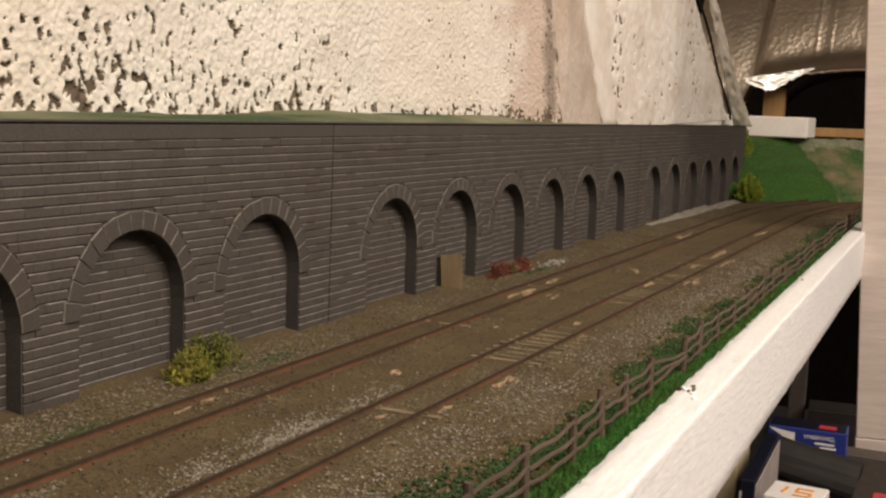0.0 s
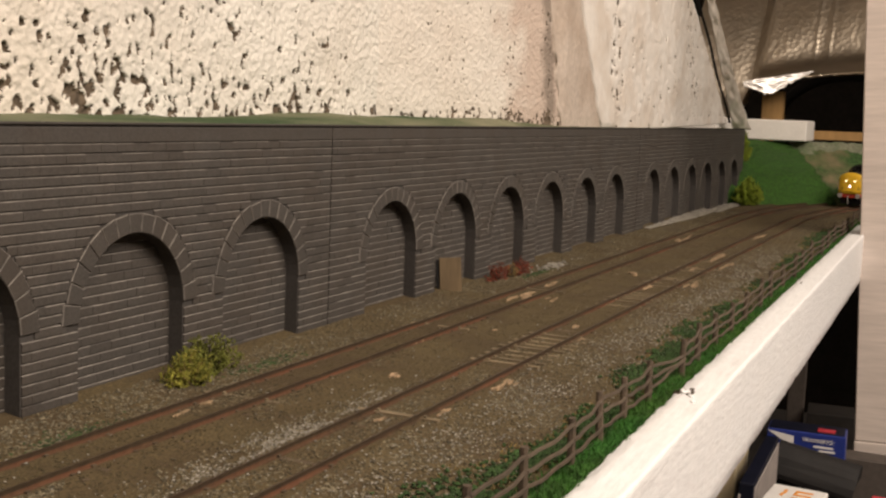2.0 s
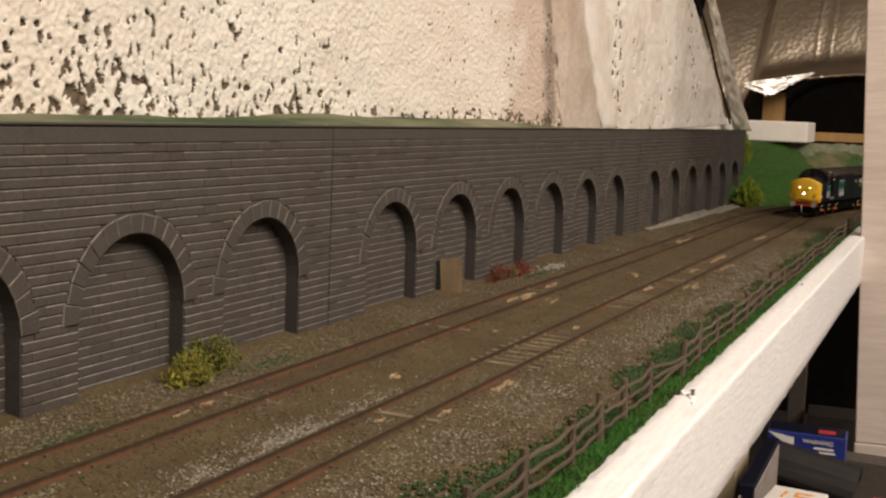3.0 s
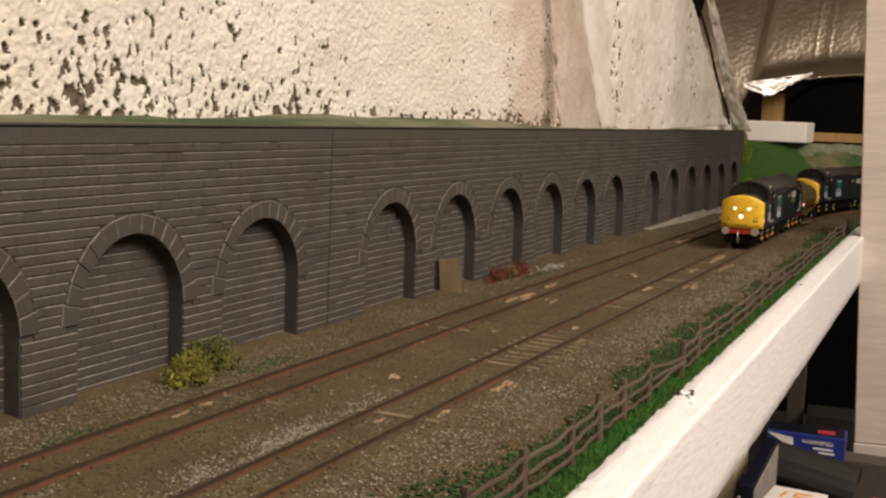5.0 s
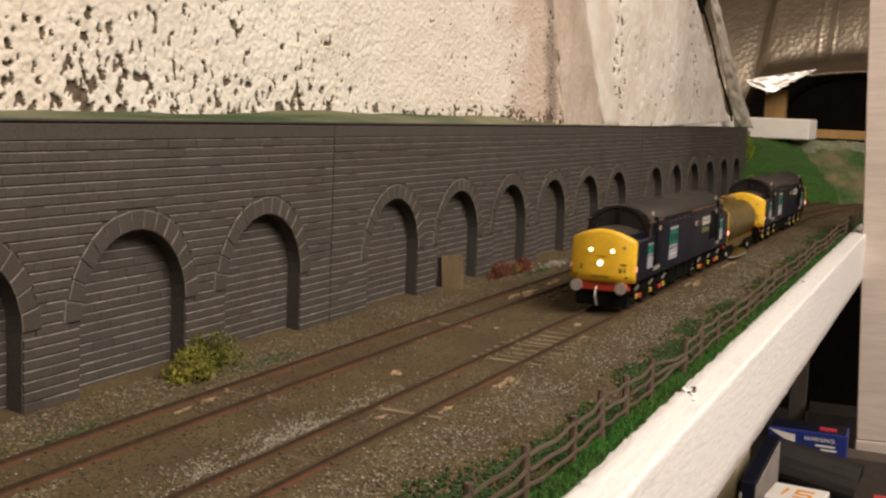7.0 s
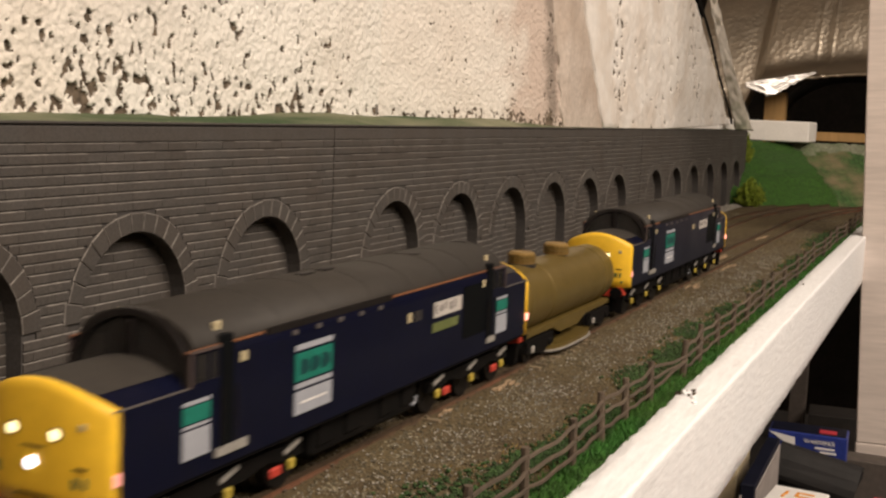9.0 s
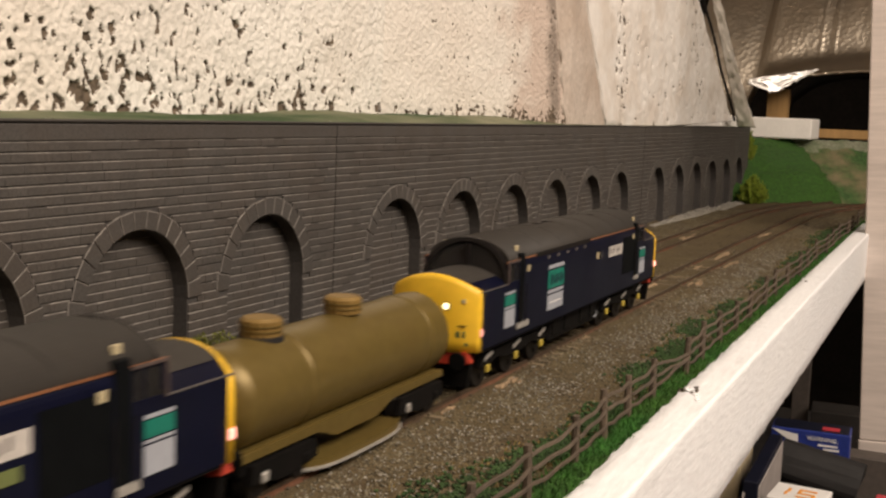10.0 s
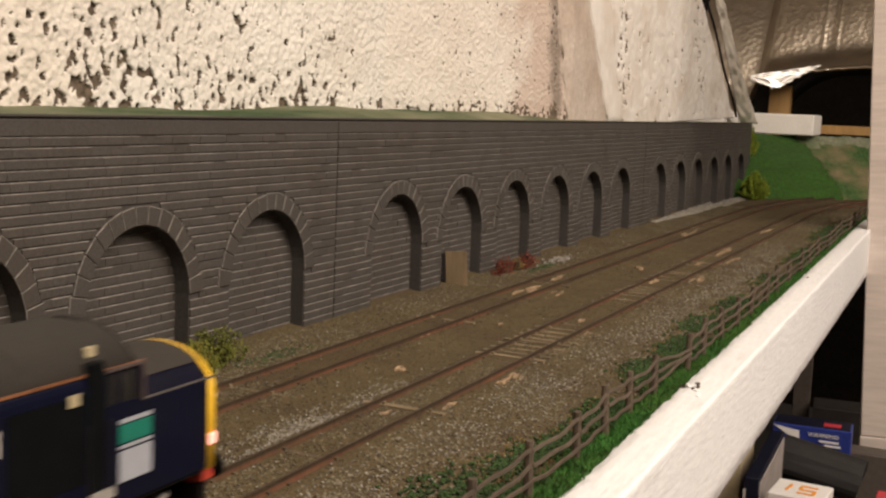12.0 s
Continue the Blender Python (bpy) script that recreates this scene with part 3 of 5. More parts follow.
def lean_panel(name, p, proud, th, material, label, n=60, specks=None):
    """A leaning slab of uneven plaster between two slanted edges p = (foot left, foot right, head right, head left)."""
    (ax, az), (bx, bz), (cx, cz), (dx, dz) = p
    bm = bmesh.new()
    g, deep = [], []
    for i in range(n + 1):
        u = i / n
        col, dcol = [], []
        for j in range(n + 1):
            v = j / n
            x = (ax + (bx - ax) * u) * (1 - v) + (dx + (cx - dx) * u) * v
            z = (az + (bz - az) * u) * (1 - v) + (dz + (cz - dz) * u) * v
            rag = 0.003 * noise.noise((z * 60, u * 3, 2)) * (u > 0.99) + 0.004 * noise.noise((z * 90, 5, 2)) * (u < 0.01)
            pit = 0.0
            if specks is not None:
                k = noise.noise((x * 150, z * 120, 3)) + 0.5 * noise.noise((x * 420, z * 330, 6)) + 0.35 * math.exp(-((x - 0.985 - 0.11 * (0.1 - z)) / 0.02) ** 2) + 0.3 * math.exp(-((x - 1.30 + 0.5 * (z - 0.1)) / 0.02) ** 2)
                pit = max(0.0, min(1.0, (k - specks) * 5))
            y = lean_y(x) - proud + 0.0012 * fbm(x * 25, z * 25) + 0.0007 * noise.noise((x * 120, z * 120, 1)) + 0.002 * pit
            col.append(bm.verts.new((x + rag, y, z)))
            dcol.append(pit)
        g.append(col)
        deep.append(dcol)
    for i in range(n):
        for j in range(n):
            f = bm.faces.new((g[i][j], g[i + 1][j], g[i + 1][j + 1], g[i][j + 1]))
            f.material_index = 1 if deep[i][j] + deep[i + 1][j + 1] + deep[i + 1][j] + deep[i][j + 1] > 1.6 else 0
    rim = [[c[0] for c in g], g[-1], [c[-1] for c in g[::-1]], g[0][::-1]]
    for line in rim:
        back = [bm.verts.new(v.co + Vector((0, th, 0))) for v in line]
        for k in range(n):
            bm.faces.new((line[k], line[k + 1], back[k + 1], back[k]))
    ob = part(name, bm, material, smooth=True)
    ob.data.materials.append(M_pit)
    return tagged(ob, label, "wall", kind="structure")


lean_panel("wall_damp_strip", ((0.847, 0.086), (0.9465, 0.086), (0.805, 0.30), (0.800, 0.30)), 0.0006, 0.02, M_damp, "smooth pinkish damp plaster strip", 60, 0.95)
lean_panel("wall_white_strip", ((0.9465, 0.087), (0.985, 0.087), (0.862, 0.34), (0.779, 0.34)), 0.0018, 0.02, M_smooth, "smooth white plaster edge strip", 30)
lean_panel("wall_white_panel", ((0.980, 0.087), (1.478, 0.097), (1.060, 0.34), (0.857, 0.34)), 0.0012, 0.02, M_smooth, "white-painted plaster panel with a slanted edge", 200, 0.53)
# ---- hillside beyond the curve ----


def hill_point(u, v):
    """u runs across the view along the foot of the hill, v up its slope."""
    a = (u - 0.0)
    foot = Vector((1.475 + 0.30 * a, 0.118 - 0.30 * a - 0.10 * a * a, ZG))
    rise = v ** 0.85
    back = Vector((0.10, 0.06, 0)) * v
    z = 0.0795 * rise
    bump = 0.006 * fbm(u * 9, v * 5) * math.sin(math.pi * min(1, v))
    return (foot.x + back.x + bump, foot.y + back.y + bump, foot.z + z + 0.002 * noise.noise((u * 30, v * 20, 4)))


def mound(u, v):
    """1 on the dark green mound beside the wall, 0 on the paler slope past its edge."""
    return max(0.0, min(1.0, (0.335 + 0.05 * (1 - v) + 0.025 * noise.noise((v * 5, 3, 1)) + 0.012 * noise.noise((v * 19, u * 9, 6)) - u) / 0.035))


bm = bmesh.new()
US, VS = spread(-0.12, 0.62, 150) + spread(0.64, 1.4, 34), spread(0, 1, 60)
g = []
for u in US:
    col = []
    for v in VS:
        k = mound(u, v)
        swell = 0.016 * k * math.sin(math.pi * min(1, 0.15 + 0.8 * v))
        p = Vector(hill_point(u, v)) - Vector((0.8, 0.6, 0)) * swell
        p.z += 0.0012 * noise.noise((u * 90, v * 45, 2)) + 0.0008 * noise.noise((u * 200, v * 90, 5))
        col.append(bm.verts.new(p))
    g.append(col)
for i in range(len(US) - 1):
    for j in range(len(VS) - 1):
        f = bm.faces.new((g[i][j], g[i + 1][j], g[i + 1][j + 1], g[i][j + 1]))
        worn = VS[j] - 0.80 + 0.25 * noise.noise((US[i] * 14, VS[j] * 6, 8)) - 0.9 * max(0, US[i] - 0.50)
        f.material_index = 0 if mound(US[i], VS[j]) > 0.5 else 2 if worn > 0 else 1
hill = part("hillside", bm, M_hill, smooth=True)
hill.data.materials.append(M_slope)
hill.data.materials.append(M_hill_pale)
tagged(hill, "dark green turf mound before a paler worn hillside", "hillside", kind="structure")
# ---- loft things beyond the wall's end ----
bm = bmesh.new()
box(bm, (1.680, 0.1235, 0.0905), (0.080, 0.157, 0.0280), bev=0.0015)
block = tagged(part("polystyrene_block", bm, M_poly), "white polystyrene slab lying on the hill's crest", "block")
block.matrix_world = Matrix.Translation((0, 0, 0))
bm = bmesh.new()
box(bm, (1.560, 0.170, 0.0905), (0.10, 0.06, 0.020), bev=0.0015)
tagged(part("polystyrene_offcut", bm, M_poly), "small white polystyrene offcut beside the panel", "block")
batten = tagged(part("pine_batten", box(bmesh.new(), (1.93, -0.010, 0.0835), (0.02, 0.17, 0.014), bev=0.0008), M_pine), "bare pine batten lying behind the hill", "batten")
upright = tagged(part("pine_upright", box(bmesh.new(), (1.98, 0.145, 0.072), (0.02, 0.034, 0.16), bev=0.0008), M_pine), "short bare pine upright under the foil", "batten")

# foil: a sheet that hangs from the rafters and curls forward at its lip
bm = bmesh.new()
g = []
for i in range(281):
    u = i / 280
    y = 0.300 - 0.62 * u
    col = []
    lipz = 0.148 - 0.045 * min(1, max(0, (y - 0.172) / 0.02)) + 0.033 * math.sin(min(1, max(0, (0.300 - y - 0.10) / 0.22)) * math.pi / 2)
    for j in range(61):
        v = j / 60
        z = lipz + 0.62 * v ** 1.2 + 0.003 * noise.noise((y * 60, 0, 1)) * math.exp(-v / 0.02)
        x = 2.02 - 0.10 * math.exp(-((v - 0.0) / 0.05) ** 2) + 0.55 * v * v + 0.0035 * fbm(y * 10, z * 7) + 0.0012 * noise.noise((y * 40, z * 30, 2)) * math.exp(-v / 0.12)
        x -= 0.12 * max(0, 0.35 - u)
        for yc, amp in ((0.0915, 0.0008), (0.070, 0.0012)):
            x -= amp * math.exp(-((y - yc - 0.02 * v) / 0.0022) ** 2)
        col.append(bm.verts.new((x, y - 0.03 * v, z)))
    g.append(col)
for i in range(280):
    for j in range(60):
        bm.faces.new((g[i][j], g[i + 1][j], g[i + 1][j + 1], g[i][j + 1]))
foil = part("foil_sheet", bm, M_foil, smooth=True)
tagged(foil, "silver bubble foil insulation hanging from the roof", "insulation")
foil.modifiers.new("thick", "SOLIDIFY").thickness = 0.003

# crumpled lip of the foil, turned up to the lamp, its glint also in the colour
bm = bmesh.new()
across, down = Vector((0.385, -0.923, 0.0)), Vector((-0.203, -0.085, -0.9755))
out = across.cross(down).normalized()
g = []
for i in range(46):
    u = i / 45
    col = []
    for j in range(20):
        v = j / 19
        p = Vector((1.855, 0.174, 0.163)) + across * (0.108 * u) + Vector((0, 0, 0.020 * u)) + down * (0.027 * v * (min(1.0, 0.30 + 2.0 * u) if u < 0.42 else 0.06 + 0.94 * max(0.0, 1 - (u - 0.42) / 0.58) ** 1.1) * (1 + 0.25 * noise.noise((u * 18, 1, 5))))
        p += out * (0.0030 * noise.noise((u * 7, v * 4, 3)) + 0.0010 * noise.noise((u * 22, v * 9, 8)))
        col.append(bm.verts.new(p))
    g.append(col)
for i in range(45):
    for j in range(19):
        bm.faces.new((g[i][j], g[i + 1][j], g[i + 1][j + 1], g[i][j + 1]))
lip = part("crumpled_lip", bm, M_lipfoil, foil, "crumpled foil edge, paled for the lamp's glint", smooth=True)
lip.modifiers.new("thick", "SOLIDIFY").thickness = 0.001

# crinkled strip of foil where the sheet meets the white panel
bm = bmesh.new()
g = []
for i in range(60):
    t = i / 59
    top = Vector((1.545 - 0.2415 * t, 0.1255, 0.090 + 0.170 * t))
    wide = 0.004 + 0.014 * (1 - t) ** 2
    g.append([bm.verts.new(top + Vector((0.03 * q, -wide * q, 0.0)) + Vector((0.6, 0.5, 0.3)) * (0.005 * noise.noise((t * 16, q * 2.5, 3)) + 0.0012 * noise.noise((t * 60, q * 5, 7)))) for q in spread(0, 1, 12)])
for i in range(59):
    for j in range(11):
        bm.faces.new((g[i][j], g[i + 1][j], g[i + 1][j + 1], g[i][j + 1]))
seam = part("taped_seam", bm, M_seamfoil, foil, "crinkled silver foil seam beside the panel", smooth=True)
seam.modifiers.new("thick", "SOLIDIFY").thickness = 0.0008

# black hoop, and a near-black sheet for the unlit void under the foil
bm = bmesh.new()
prev = None
for i in range(41):
    a = math.pi * i / 40
    c = Vector((2.30, 0.055 + 0.150 * math.cos(a), -0.0075 + 0.2005 * math.sin(a) ** 0.6))
    n = Vector((0, math.cos(a), math.sin(a)))
    ring = [bm.verts.new(c + n * (0.010 * math.cos(b)) + Vector((0.010 * math.sin(b), 0, 0))) for b in [2 * math.pi * k / 8 for k in range(8)]]
    if prev:
        for k in range(8):
            bm.faces.new((prev[k], prev[(k + 1) % 8], ring[(k + 1) % 8], ring[k]))
    prev = ring
tagged(part("black_hoop", bm, M_black, smooth=True), "black plastic hoop in the dark hollow", "hoop")
slab("wall_hollow_shade", (2.70, 0.05, 0.05), (0.02, 1.3, 0.60), M_dark, "near-black sheet standing in for the shaded void behind the foil")

# black cable down the white panel's slanted edge
cable = tagged(empty("black_cable"), "black cable along the panel's slanted edge", "cable")
pts = [Vector((1.530 - 0.21 * k / 12 * 1.15 + 0.004 * math.sin(k), 0.1275, 0.098 + 0.145 * k / 12)) for k in range(15)]
bm = bmesh.new()
prev = None
for p in pts:
    ring = [bm.verts.new(p + Vector((0.0016 * math.cos(k * 0.7854), 0.0016 * math.sin(k * 0.7854), 0))) for k in range(8)]
    if prev:
        for k in range(8):
            bm.faces.new((prev[k], prev[(k + 1) % 8], ring[(k + 1) % 8], ring[k]))
    prev = ring
part("cable", bm, M_black, cable, smooth=True)

# ---- white timber along the layout's edge ----
bm = bmesh.new()
nx = 700
prof = [(0.0, -0.020), (0.0, -0.0030), (0.0012, -0.0018), (0.0060, -0.0016), (0.0126, -0.0017), (0.0139, -0.00155), (0.0147, -0.0017), (0.0150, -0.0024), (0.0151, -0.0040), (0.0150, -0.0150), (0.0151, -0.0260), (0.0150, -0.0380), (0.0150, -0.0450), (0.0140, -0.0458), (0.0, -0.0458)]
prev = None
for x in spread(-0.22, 1.266, nx):
    ring = []
    for k, (o, z) in enumerate(prof):
        rough = 0.00075 * fbm(x * 150, k * 1.3) if k in (1, 2) else 0.00022 * noise.noise((x * 260, k * 0.9, 1)) + 0.0003 * noise.noise((x * 45, k * 0.5, 4))
        ring.append(bm.verts.new((x, edge_y(x) + rough - o, z + (rough if k in (1, 2) else rough * 0.8))))
    if prev:
        for k in range(len(prof)):
            bm.faces.new((prev[k], prev[(k + 1) % len(prof)], ring[(k + 1) % len(prof)], ring[k]))
    else:
        bm.faces.new(ring)
    prev = ring
bm.faces.new(prev[::-1])
edging = tagged(part("edge_board", bm, M_white, smooth=True), "white-painted timber board along the layout's edge", "board")
for x, o, r in ((0.4220, 0.0012, 0.0020), (0.4255, 0.0022, 0.0013), (0.4285, 0.0048, 0.0015), (0.4240, 0.0060, 0.0012), (0.4200, 0.0052, 0.0009), (0.7650, 0.0045, 0.0009)):
    bm = bmesh.new()
    for k in range(5):
        box(bm, (x + rnd.uniform(-r, r), edge_y(x) - o + rnd.uniform(-r, r) * 0.5, -0.0017), (r * rnd.uniform(0.6, 1.6), r * 0.7, 0.0012), Matrix())
    part("paint_chip", bm, M_pit, edging, "dark chip in the white paint")
for x, o, r in ((0.4245, 0.0040, 0.0022), (0.4180, 0.0072, 0.0015), (0.4100, 0.0095, 0.0012)):
    bm = bmesh.new()
    for k in range(4):
        box(bm, (0, 0, 0), (r * rnd.uniform(0.8, 1.5), r * rnd.uniform(0.6, 1.0), 0.0006), pose(x + rnd.uniform(-r, r), edge_y(x) - o + rnd.uniform(-r, r) * 0.5, -0.0013, rnd.uniform(-20, 20), rnd.uniform(-20, 20), rnd.uniform(0, 90)), bev=0.00012)
    part("paint_flake", bm, M_white, edging, "curled flake of white paint")

# ---- rustic fence ----
POSTS = [0.205, 0.243, 0.281, 0.321, 0.352, 0.3806, 0.4124, 0.4614, 0.4931, 0.5373, 0.5760, 0.6100, 0.6606, 0.7050, 0.7536, 0.802, 0.852, 0.905, 0.960, 1.015, 1.0754, 1.135, 1.19, 1.25, 1.31, 1.37]


def fence_y(x):
    return -0.0662 + 0.010 * max(0, x - 0.45) + 0.0006 * math.sin(x * 37)


fence = tagged(empty("rustic_fence", pose(0, 0, 0)), "weathered brown rustic post-and-rail fence", "fence")
tops = []
for i, x in enumerate(POSTS):
    lean = rnd.uniform(-0.0012, 0.0012)
    base = Vector((x, fence_y(x), ZG - 0.002))
    head = base + Vector((lean, rnd.uniform(-0.001, 0.001), 0.0172 + rnd.uniform(-0.0012, 0.0014)))
    bm = bmesh.new()
    rod(bm, base, head, 0.00140, 7, 0.00120)
    part("post", bm, M_fence, fence)
    tops.append((base, head))
for (b0, h0), (b1, h1) in zip(tops, tops[1:]):
    slumped = 0.41 < b0.x < 0.42
    for f in (0.34, 0.60, 0.86):
        drop = {0.34: 0.16, 0.60: -0.10, 0.86: -0.30}[f] if slumped else 0.0
        a, b = b0.lerp(h0, f + rnd.uniform(-0.03, 0.03)), b1.lerp(h1, f + drop + rnd.uniform(-0.03, 0.03))
        a.y -= 0.0008
        b.y -= 0.0008
        sag = rnd.uniform(0.0002, 0.0013) * (0.4 if (b - a).length > 0.045 else 1)
        bm = bmesh.new()
        prev = None
        for k in range(9):
            t = k / 8
            p = a.lerp(b, t) + Vector((0, 0.0003 * math.sin(t * 9 + f * 7), -sag * math.sin(math.pi * t) + 0.00012 * math.sin(t * 11 + f * 5)))
            ring = [bm.verts.new(p + Vector((0, 0.0004 * q, 0.00062 * r))) for q, r in ((-1, -0.7), (1, -0.7), (1, 0.7), (0, 1.0), (-1, 0.7))]
            if prev:
                for q in range(5):
                    bm.faces.new((prev[q], prev[(q + 1) % 5], ring[(q + 1) % 5], ring[q]))
            else:
                bm.faces.new(ring)
            prev = ring
        bm.faces.new(prev[::-1])
        part("rail", bm, M_fence, fence)

# ---- ballast stones, grass and foam ----
OCTA = np.array([(1, 0, 0), (0, 1, 0), (-1, 0, 0), (0, -1, 0), (0, 0, 1), (0, 0, -1)], float)
OCTF = [(0, 1, 4), (1, 2, 4), (2, 3, 4), (3, 0, 4), (1, 0, 5), (2, 1, 5), (3, 2, 5), (0, 3, 5)]


def stones(name, places, size, material, label, category, flat=0.7):
    rng = np.random.default_rng(len(places))
    verts, faces = [], []
    for i, (x, y, z) in enumerate(places):
        s = size * rng.uniform(0.5, 1.35)
        r = Euler(rng.uniform(0, 6.28, 3)).to_matrix()
        o = OCTA * (s * rng.uniform(0.7, 1.2, (6, 1)))
        o = o @ np.array(r).T
        o[:, 2] *= flat
        verts += (o + (x, y, z)).tolist()
        faces += [tuple(q + 6 * i for q in f) for f in OCTF]
    return stuff_mesh(name, verts, faces, material, label, category)


def on_rail(y):
    return min(abs(y - t - k * 0.0087) for t in (0, TRACK2) for k in (-1, 1)) < 0.0021


grey_bits, brown_bits = [], []
while len(grey_bits) + len(brown_bits) < 62000:
    x = 0.20 + 1.15 * rnd.random() ** 1.7
    y = rnd.uniform(-0.060, wall_y(x) - 0.001)
    if on_rail(y):
        continue
    side = y < -0.0125 - 0.004 * noise.noise((x * 30, 0, 1)) or y > 0.070
    patch = noise.noise((x * 14, y * 34, 8)) > 0.30 + 0.25 * (x > 0.42) or rnd.random() < 1.6 * math.exp(-((y - 0.0185) / 0.0075) ** 2 - ((x - 0.285) / 0.07) ** 2) or abs(y) < 0.008 and x < 0.42 and rnd.random() < 0.6
    if side or patch:
        grey_bits.append((x, y, ground_z(x, y) + 0.0001))
    elif rnd.random() < 0.6:
        brown_bits.append((x, y, ground_z(x, y)))
stones("ballast", grey_bits, 0.00054, M_stone, "grey ballast chippings", "ballast")
stones("grimy_ballast", brown_bits, 0.00044, M_grime, "brown grimy ballast between the tracks", "ballast")
places = []
for k in range(1300):
    x, y = (rnd.gauss(0.290, 0.035), rnd.gauss(0.0185, 0.005)) if k % 9 == 0 else (0.22 + 0.75 * rnd.random() ** 1.5, rnd.choice((rnd.uniform(-0.06, -0.012), rnd.uniform(-0.06, 0.09))))
    if not on_rail(y):
        places.append((x, y, ground_z(x, y) + 0.0004))
for _ in range(1100):
    x, y = rnd.gauss(0.300, 0.036), rnd.gauss(0.0178, 0.0042)
    if not on_rail(y) and noise.noise((x * 60, y * 120, 4)) > -0.2:
        places.append((x, y, ground_z(x, y) + 0.0002))
for _ in range(700):
    x, y = rnd.uniform(0.24, 0.42), rnd.gauss(-0.028, 0.009)
    if -0.05 < y < -0.013:
        places.append((x, y, ground_z(x, y) + 0.0002))
for _ in range(2600):
    x, y = rnd.choice(((0.56, -0.036), (0.66, -0.034), (0.76, -0.032), (0.47, -0.030), (0.87, -0.030)))
    x, y = rnd.gauss(x, 0.055), rnd.gauss(y, 0.0085)
    if not on_rail(y) and -0.055 < y < -0.013 and noise.noise((x * 40, y * 90, 2)) > -0.25:
        places.append((x, y, ground_z(x, y) + 0.0003))
stones("pale_chippings", places, 0.00046, M_pale_stone, "scattered pale stone chippings", "ballast")
places = []
for _ in range(4200):
    x = rnd.uniform(1.04, 1.62)
    w = 0.004 + 0.008 * min(1, (x - 1.04) / 0.16)
    y = wall_y(x) - 0.0008 - rnd.random() * w - 0.03 * max(0, x - 1.42)
    places.append((x, y, ground_z(x, y) + 0.0004 + 0.003 * (1 - min(1, (wall_y(x) - y) / (w + 0.001))) * min(1, (x - 1.04) / 0.2) * rnd.random()))
for _ in range(90):
    x, y = rnd.gauss(0.735, 0.014), rnd.gauss(0.0850, 0.0025)
    places.append((x, y, ground_z(x, y) + 0.0006))
stones("pale_ballast_bank", places, 0.0011, M_pale_stone, "pale grey loose ballast along the wall's foot", "ballast")

# short crumbs left on the sleepers: small pale patches of dust
places = []
for cx, cy, r in ((0.452, 0.003, 0.010), (0.446, -0.0115, 0.008), (0.318, 0.038, 0.004), (0.655, 0.064, 0.012), (0.76, 0.028, 0.008), (0.80, -0.012, 0.018), (0.335, 0.058, 0.007), (0.60, -0.014, 0.012)):
    for _ in range(70):
        x, y = rnd.gauss(cx, r), rnd.gauss(cy, 0.003)
        if not on_rail(y):
            places.append((x, y, ground_z(x, y) + 0.0002))
stones("dust_crumbs", places, 0.0005, M_stone, "pale dusty crumbs on the track bed", "ballast")


M_scrap = mat("dry_glue_scrap", (0.27, 0.19, 0.115), 0.9, grain=700, vary=0.35, stain=120, stain_amt=0.6, stain_col=(0.13, 0.09, 0.05), per=0.35, bump=0.4)


def scraps(spots):
    """Ragged flat crusts of pale glue and dust on the track bed."""
    verts, faces = [], []
    for cx, cy, rx, ry in spots:
        for _ in range(5):
            x, y = rnd.gauss(cx, rx * 0.45), rnd.gauss(cy, ry * 0.45)
            n, k, z = 11, len(verts), ground_z(x, y) + rnd.uniform(0.0004, 0.0007)
            for i in range(n):
                a = 2 * math.pi * i / n
                q = rnd.uniform(0.35, 1.0)
                verts.append((x + rx * 0.55 * q * math.cos(a), y + ry * 0.55 * q * math.sin(a), z))
            verts.extend((u, v, w - 0.0009) for u, v, w in verts[k:k + n])
            verts.append((x, y, z + 0.0003))
            faces += [(k + i, k + (i + 1) % n, k + 2 * n) for i in range(n)]
            faces += [(k + i, k + n + i, k + n + (i + 1) % n, k + (i + 1) % n) for i in range(n)]
    stuff_mesh("dry_scraps", verts, faces, M_scrap, "pale tan crusts of dry glue and dust", "debris")


scraps([(0.3927, 0.0294, 0.0048, 0.0020), (0.5024, 0.0326, 0.0032, 0.0013), (0.7447, 0.0329, 0.0080, 0.0030), (0.3157, 0.0613, 0.0050, 0.0018), (0.3020, 0.0600, 0.0040, 0.0014),
        (0.6009, 0.0560, 0.0200, 0.0040), (0.6500, 0.0570, 0.0120, 0.0030), (0.6092, 0.0400, 0.0090, 0.0022), (0.8705, 0.0020, 0.0300, 0.0035), (0.7906, 0.0030, 0.0220, 0.0030), (0.8300, -0.0135, 0.0260, 0.0020),
        (0.7100, -0.0140, 0.0180, 0.0020), (0.4981, -0.0121, 0.0050, 0.0013), (0.4050, -0.0140, 0.0060, 0.0018), (0.3942, -0.0142, 0.0040, 0.0018), (0.3500, -0.0130, 0.0050, 0.0015), (0.3300, 0.0020, 0.0040, 0.0013),
        (0.6800, 0.0060, 0.0110, 0.0020), (0.5300, 0.0010, 0.0060, 0.0016), (0.9800, 0.0540, 0.0260, 0.0030), (1.0500, 0.0020, 0.0300, 0.0030), (0.4500, 0.0470, 0.0060, 0.0012)])


